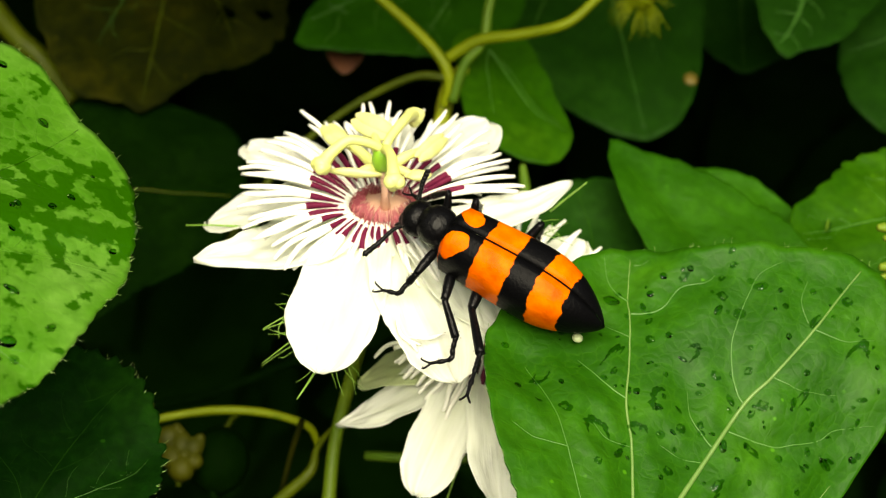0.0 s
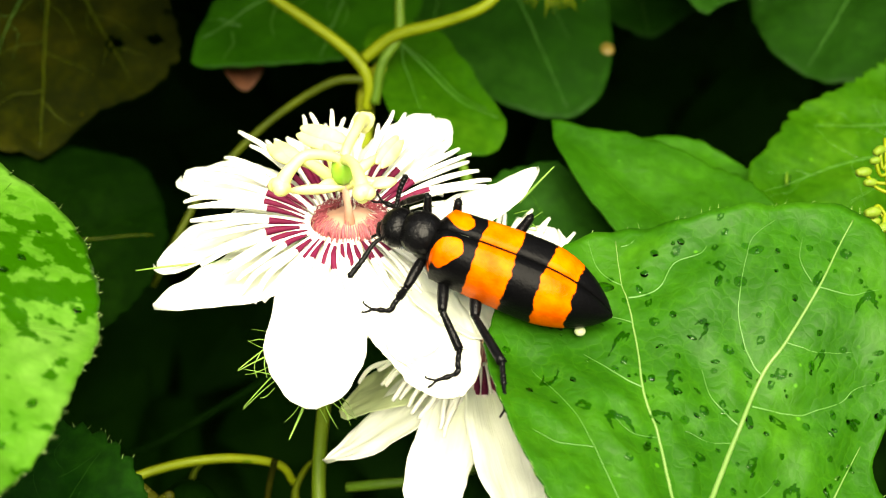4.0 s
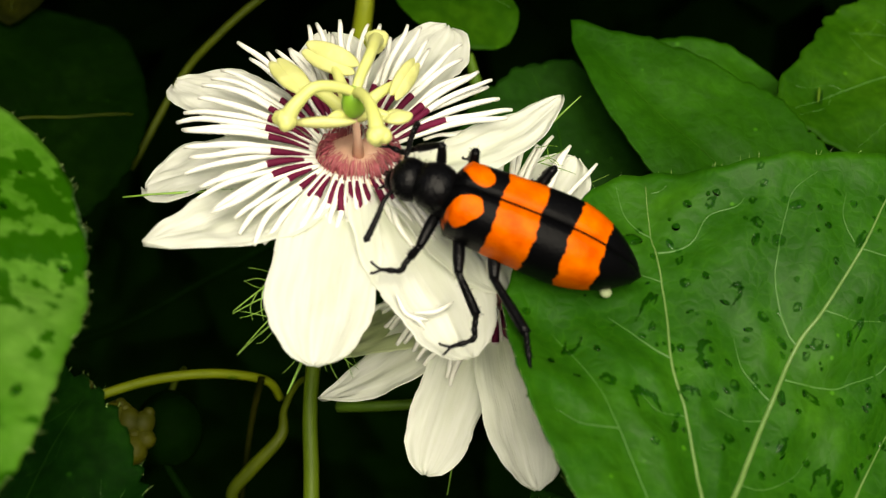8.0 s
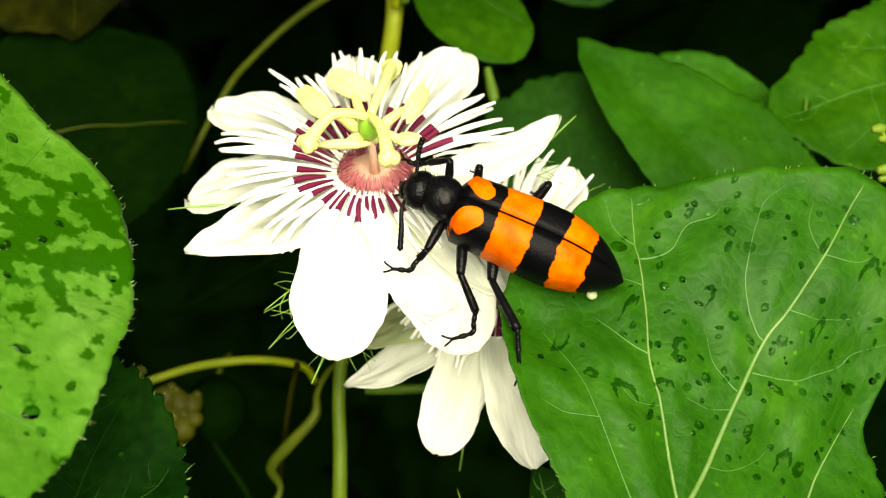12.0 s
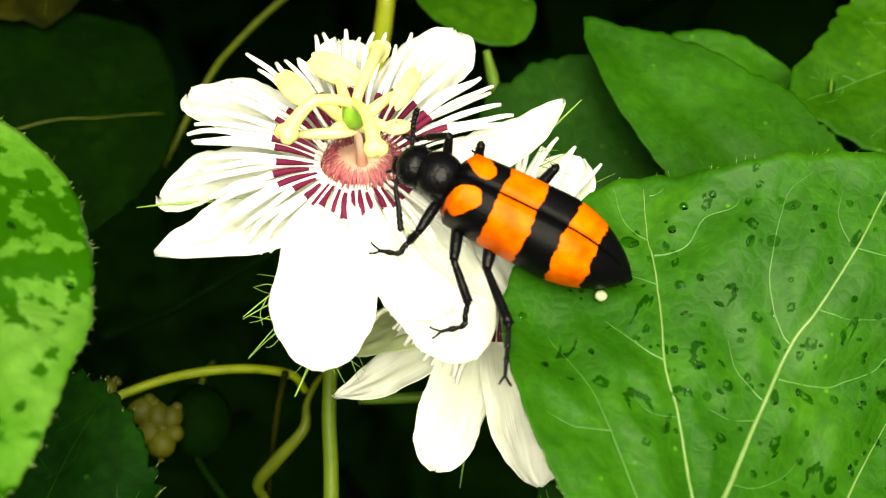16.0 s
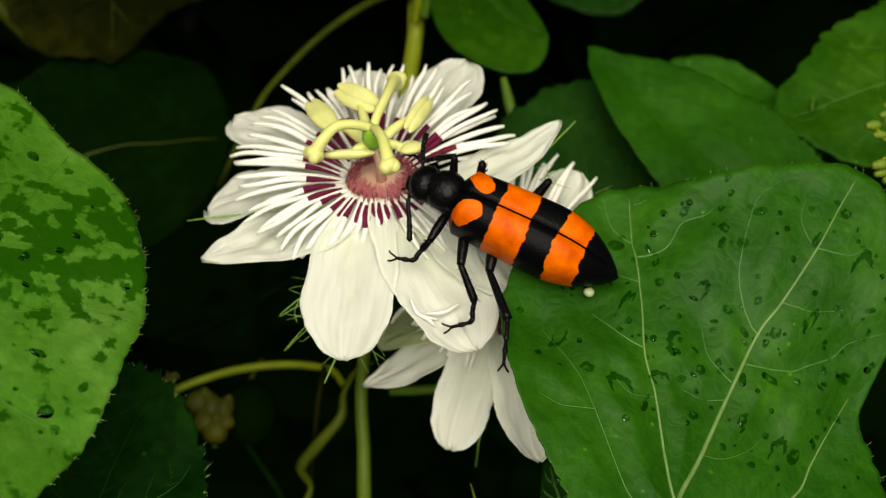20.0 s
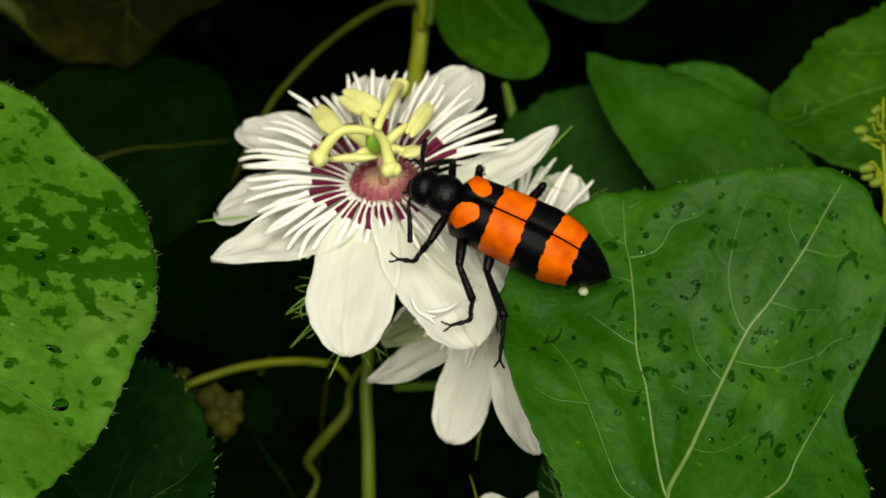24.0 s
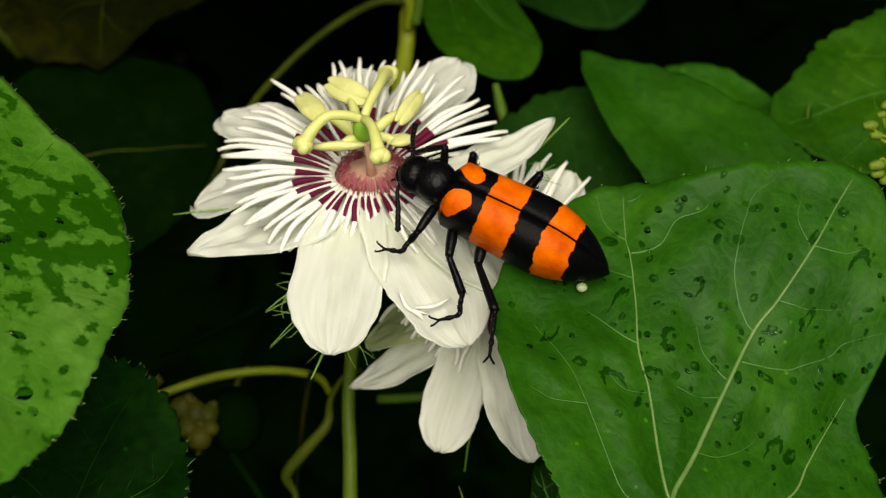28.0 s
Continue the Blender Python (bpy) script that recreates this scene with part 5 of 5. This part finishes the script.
# ---- buds ----
def raceme(o, heads):
    """A short stalk with small green buds on it."""
    root = thing("bud_cluster", set_at(o, (1, 0, 0), (0, 0, 1)), "spray of small yellow-green flower buds on a stalk", "bud")
    part("stalk", tube(smooth_line([(0.6, -13, -2), (0.4, -7, 0), (0, 0, 0), (0.3, 6, -1)], 20), [0.4, 0.35, 0.25], 7), M_STEM_YELLOW, root)
    rng = random.Random(4)
    for x, y, r in heads:
        p = V(x, y, rng.uniform(-0.3, 1.0))
        aim = V(x, 0.6 * rng.uniform(-1, 1), 0.4).to_track_quat("X", "Z").to_matrix()
        b = part("bud", joined(ovoid(p, (r * 1.25, r * 0.8, r * 0.8), aim), ovoid(p + aim @ V(r * 0.9, 0, 0), (r * 0.5, r * 0.62, r * 0.62), aim)), M_BUD, root, "plump yellow-green bud")
        part("bud_stalk", tube(smooth_line([p, p * 0.6 + V(0, -0.5, -0.2), V(0.15, y - 1.4, 0)], 8), [0.3, 0.22, 0.25], 6), M_STEM_YELLOW, b)


raceme((57.2, 14.0, -7.0), [(-0.8, 4.3, 0.75), (-2.9, 1.6, 0.8), (-2.0, 0.4, 0.7), (0.5, 0.6, 0.8), (-2.2, -3.4, 0.85), (-0.9, -5.2, 0.8), (-1.9, -4.4, 0.7), (1.3, -2.2, 0.8), (1.0, 3.0, 0.7), (-1.6, 2.9, 0.6)])


def shade_bud(o, lobes):
    root = thing("bud", set_at(o, (1, 0, 0), (0, 0.3, 0.95)), "cluster of olive-yellow buds in deep shade", "bud")
    rng = random.Random(21)
    for x, y, r in lobes:
        aim = Matrix.Rotation(rng.uniform(0.6, 2.4), 3, "Z")
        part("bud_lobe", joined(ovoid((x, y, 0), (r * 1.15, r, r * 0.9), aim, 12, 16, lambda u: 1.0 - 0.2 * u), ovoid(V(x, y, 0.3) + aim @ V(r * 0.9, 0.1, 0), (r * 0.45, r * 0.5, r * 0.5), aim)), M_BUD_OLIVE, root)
    part("bud_stalk", tube(smooth_line([(1.5, -4.5, -1.5), (0.8, -1.5, -0.8), (-0.5, 1.5, -0.4)], 8), [0.4, 0.35, 0.2], 6), M_TENDRIL, root)
    return root


shade_bud((-34.0, -23.6, -35.0), [(-1.0, 1.9, 1.7), (0.9, 1.2, 1.7), (0.0, -0.8, 1.6), (1.6, -2.2, 1.8), (2.7, 1.0, 1.5), (2.9, -0.9, 1.3)])
shade_bud((-38.6, -18.6, -32.0), [(0, 0, 0.9), (0.9, 0.7, 0.5)])
fruit = thing("fruit", set_at((-28.5, -24.0, -42.0), (1, 0, 0), (0, 0.3, 0.95)), "round unripe green passion fruit, its colour darkened for deep shade", "fruit")
part("fruit_skin", ovoid((0, 0, 0), (4.4, 5.0, 4.4), None, 16, 22), M_LEAF_DEEP_SHADE, fruit)
part("fruit_stalk", tube(smooth_line([(0, 4.6, 0), (0.5, 6.5, -0.5), (1.5, 8.5, -2)], 8), [0.5, 0.4, 0.4], 6), M_TENDRIL, fruit)


def hairy_bud(o):
    """Light green glandular hairs hanging from a bud above."""
    root = thing("bud", set_at(o, (1, 0, 0), (0, 0, 1)), "hairy light green bud hanging from the vine", "bud")
    part("bud_core", ovoid((0, 4.0, 0), (2.2, 2.8, 2.2)), M_STEM_YELLOW, root)
    rng = random.Random(8)
    geos = []
    for _ in range(46):
        d = V(rng.uniform(-1, 1), rng.uniform(-1.4, 0.2), rng.uniform(-0.6, 0.9)).normalized()
        p = V(0, 3.5, 0) + d * 2
        geos.append(tube([p, p + d * 2 + V(0, -0.5, 0), p + d * rng.uniform(2.5, 4.5) + V(0, -1.2, 0)], [0.16, 0.1, 0.05], 4))
    part("gland_hair", joined(*geos), M_STEM_YELLOW, root, kind="stuff")


hairy_bud((24.6, 55.0, -60.0))
leaf("dried_leaf", "small red-brown dried leaf in the shade", (-24.0, 50.5, -86.0), (0.1, -1, 0.4), (0.1, 0.4, 0.9),
     Blade([(0, 5.6), (30, 4.4), (70, 3.6), (180, 1.5), (290, 3.4), (330, 4.2)], [(0, 5.2)], teeth=0.3, seed=16.0), M_DRIED, M_DRIED, side_veins=False, detail=0.5)
leaf("passion_leaf", "pale green leaf end behind a thick stem", (-106.0, 62.0, -104.0), (0.86, -0.45, 0.1), (0.1, 0.4, 0.9),
     Blade([(0, 15.0), (30, 12.0), (70, 8.0), (180, 4.0), (290, 8.0), (330, 12.0)], [(0, 14.0)], seed=17.0), M_LEAF_YOUNG, M_VEIN_DARK, detail=0.6)
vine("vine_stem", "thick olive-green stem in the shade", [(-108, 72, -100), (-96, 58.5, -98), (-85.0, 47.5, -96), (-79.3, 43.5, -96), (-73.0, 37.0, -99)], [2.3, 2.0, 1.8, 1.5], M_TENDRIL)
vine("vine_stem", "thin stem, its colour darkened for deep shade", [(-48, -16, -88), (-38, -12, -92), (-26, -5, -94), (-16, 1, -96)], [0.9, 0.8, 0.7], M_LEAF_DEEP_SHADE)


# ---- ground ----
def ground():
    n, far = 40, 60.0
    line = [math.copysign(abs(k / n) ** 3, k) * far for k in range(-n, n + 1)]
    verts = [(x, y, 0.012 * noise.noise(V(x * 9, y * 9, 0)) if abs(x) < 2 and abs(y) < 2 else 0.0) for y in line for x in line]
    w = 2 * n + 1
    faces = [(j * w + i, j * w + i + 1, (j + 1) * w + i + 1, (j + 1) * w + i) for j in range(w - 1) for i in range(w - 1)]
    me = bpy.data.meshes.new("ground")
    me.from_pydata(verts, [], faces)
    me.materials.append(M_SOIL)
    tagged(new("ground", me), "dark damp soil under the vine", "ground", kind="structure")


ground()


def shading_thicket():
    """The mass of the vine that closes the place behind, with unseen masses added to block light: thousands of small
    dark leaves.
    """
    rng = random.Random(11)
    verts, faces = [], []

    def add(p, size, n):
        z = n.normalized()
        x = z.orthogonal().normalized()
        x = Matrix.Rotation(rng.uniform(0, 6.28), 3, z) @ x
        y = z.cross(x)
        k = len(verts)
        for u, v, w in ((-0.5, 0, 0), (-0.2, 0.38, 0.08), (0.25, 0.3, 0.06), (0.6, 0, -0.1), (0.25, -0.3, 0.06), (-0.2, -0.38, 0.08), (0.05, 0, 0)):
            verts.append(p + (x * u + y * v + z * w) * size)
        faces.extend([(k + 6, k + i, k + (i + 1) % 6) for i in range(6)])

    # unseen canopy overhead, added to keep light off the background
    for _ in range(4200):
        x, d = rng.uniform(-0.75, 0.75), rng.random()
        rim = (0.046 if x < 0.0 else 0.06) + 0.02 * max(0.0, noise.noise(V(x * 9, 1, 0)))
        y = rim + d * (0.65 + 0.2 * noise.noise(V(x * 3, 5, 0)))
        z = 0.605 + 0.12 * rng.random() * min(1.0, 0.3 + 3 * d) + 0.1 * max(0.0, noise.noise(V(x * 4, y * 4, 2)))
        add(V(x, y, z), rng.uniform(0.05, 0.09), V(rng.uniform(-0.4, 0.4), rng.uniform(-0.5, 0.3), 1))
    for _ in range(3000):
        x, z = rng.uniform(-0.65, 0.65), rng.uniform(0.0, 0.66)
        y = 0.34 + 0.1 * noise.noise(V(x * 5, z * 5, 7)) + rng.random() ** 2 * 0.25
        add(V(x, y, z), rng.uniform(0.04, 0.07), V(rng.uniform(-0.6, 0.6), -1, rng.uniform(0.1, 1.0)))
    # added out of view: lower foliage to shade the ground, bushes all round to cut sky light
    for _ in range(1500):
        z = rng.uniform(0.0, 0.38)
        add(V(rng.uniform(-0.5, 0.5), rng.uniform(-0.1, 0.06), z), rng.uniform(0.05, 0.09), V(rng.uniform(-0.5, 0.5), -1, rng.uniform(0.1, 1.0)))
    for _ in range(2600):
        a, r = rng.uniform(radians(150), radians(390)), rng.uniform(1.1, 1.5)
        x, y = r * math.cos(a) * 1.1, r * math.sin(a)
        add(V(x, y, rng.random() * (1.25 + 0.3 * noise.noise(V(x * 2, y * 2, 4)))), rng.uniform(0.1, 0.16), V(-x, -y, rng.uniform(0.2, 1.2)) + V(rng.uniform(-0.5, 0.5), rng.uniform(-0.5, 0.5), 0))
    me = bpy.data.meshes.new("shading_thicket")
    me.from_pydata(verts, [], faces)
    me.materials.append(M_LEAF_DEEP_SHADE)
    tagged(new("shading_thicket", me), "dark vine foliage behind, with unseen masses added to block light", "foliage", kind="stuff")


shading_thicket()


# ---- what moves ----
def motions():
    # the beetle feeds: it sways about its tail, in mm and degrees from its rest
    rest = BASE @ set_at(BEETLE_AT, BEETLE_X, BEETLE_Z)
    sway = [(0.0, (0.25, 1.12, 0.35, -1.5, 4.4, 1.2)), (1.0, (0.06, 0.99, 0.28, -1.5, 4.3, 1.3)), (2.0, (-0.11, 0.76, 0.1, -2.1, 3.2, 1.35)), (3.0, (-0.35, 0.63, 0.0, -2.3, 1.4, 1.8)),
            (3.5, (-0.26, 0.63, -0.02, -2.1, 0.9, 2.2)), (5.5, (0.04, 0.82, -0.07, -1.4, 0.45, 3.0)), (6.5, (0.12, 0.94, -0.09, -1.1, 0.4, 3.5)), (7.0, (0.1, 1.0, -0.08, -0.9, 0.5, 3.9)),
            (7.5, (0.1, 1.05, -0.03, -0.85, 0.5, 4.7)), (8.5, (-0.08, 1.02, 0.02, -1.0, 0.3, 4.9)), (10.0, (-0.06, 1.0, -0.04, -1.05, -0.3, 5.3)), (11.0, (-0.05, 0.9, -0.07, -0.5, -0.8, 4.8)),
            (11.5, (-0.09, 0.75, -0.06, -0.3, -1.0, 3.8)), (12.0, (-0.05, 0.73, -0.03, -0.5, -0.5, 3.2)), (12.5, (-0.08, 0.68, -0.03, -0.6, -0.6, 3.1)), (14.5, (0.22, -0.1, 0.05, 0.4, -0.8, -2.2)),
            (15.5, (0.37, -0.02, 0.07, 0.75, -0.2, -1.4)), (16.5, (0.27, -0.02, 0.07, 0.55, -0.8, -0.6)), (17.5, (0.28, -0.04, 0.03, 0.5, -0.9, -0.5)), (18.5, (0.08, -0.06, 0.01, 0.25, -0.3, -0.4)),
            (20.0, (0.08, 0.0, 0.0, 0.2, -0.3, -0.1)), (21.0, (0.02, 0.0, 0.0, 0.05, 0.0, 0.0)), (24.0, (0.12, 0.05, 0.0, 0.15, 0.3, 0.0)), (26.0, (0.2, 0.1, 0.0, 0.1, 0.35, 0.0)),
            (27.0, (0.16, 0.09, 0.02, -0.1, 0.3, -0.2)), (28.0, (0.24, 0.09, 0.05, -0.1, 0.8, -1.2))]

    def body(dx, dy, dz, *turn):
        return rest @ Matrix.Translation(V(dx, dy, dz) * MM) @ Matrix.Rotation(radians(V(turn).length), 4, V(turn).normalized())

    walk(beetle, [(t, body(*p)) for t, p in sway])

    def turned(at, rest_way, way):
        return at @ V(rest_way).rotation_difference(V(way)).to_matrix().to_4x4()

    rest_l, rest_r = (-1.5, 3.4, -1.4), (1.3, -3.8, 2.3)
    walk(FEELER_L, [(t, turned(FEELER_L_AT, rest_l, w)) for t, w in ((0.0, (1.6, 3.6, -1.2)), (3.0, (1.5, 3.7, -1.3)), (6.0, (1.0, 3.8, -1.3)), (8.0, (0.6, 3.9, -1.4)), (10.0, (0.2, 4.0, -1.5)),
                                                                     (11.0, (-1.1, 4.1, -1.6)), (12.5, (-1.2, 3.8, -1.5)), (14.5, (-1.8, 3.4, -1.4)), (17.0, (-1.9, 3.3, -1.4)), (20.0, rest_l), (28.0, (-1.6, 3.6, -1.4)))])
    walk(FEELER_R, [(t, turned(FEELER_R_AT, rest_r, w)) for t, w in ((0.0, (0.6, -3.8, 2.3)), (3.0, (0.1, -3.9, 2.3)), (6.0, (0.4, -3.9, 2.3)), (8.0, (0.2, -3.8, 2.4)), (11.0, (0.9, -3.8, 2.3)),
                                                                     (14.5, (1.1, -3.9, 2.3)), (17.0, (1.5, -4.0, 2.3)), (20.0, rest_r), (28.0, (1.5, -3.8, 2.3)))])
    hind, at = LEGS["hind_near"]
    rest_h = (-7.0, 13.6, 3.3)
    walk(hind, [(t, turned(at, rest_h, w)) for t, w in ((0.0, (-6.0, 13.4, 3.2)), (3.0, (-7.4, 12.9, 3.3)), (6.0, (-7.6, 13.4, 3.3)), (8.0, (-8.2, 13.8, 3.3)), (12.5, (-8.0, 13.8, 3.3)),
                                                        (14.5, (-7.4, 13.7, 3.3)), (18.0, (-7.2, 13.6, 3.3)), (20.0, rest_h), (28.0, (-6.8, 13.2, 3.3)))])


motions()
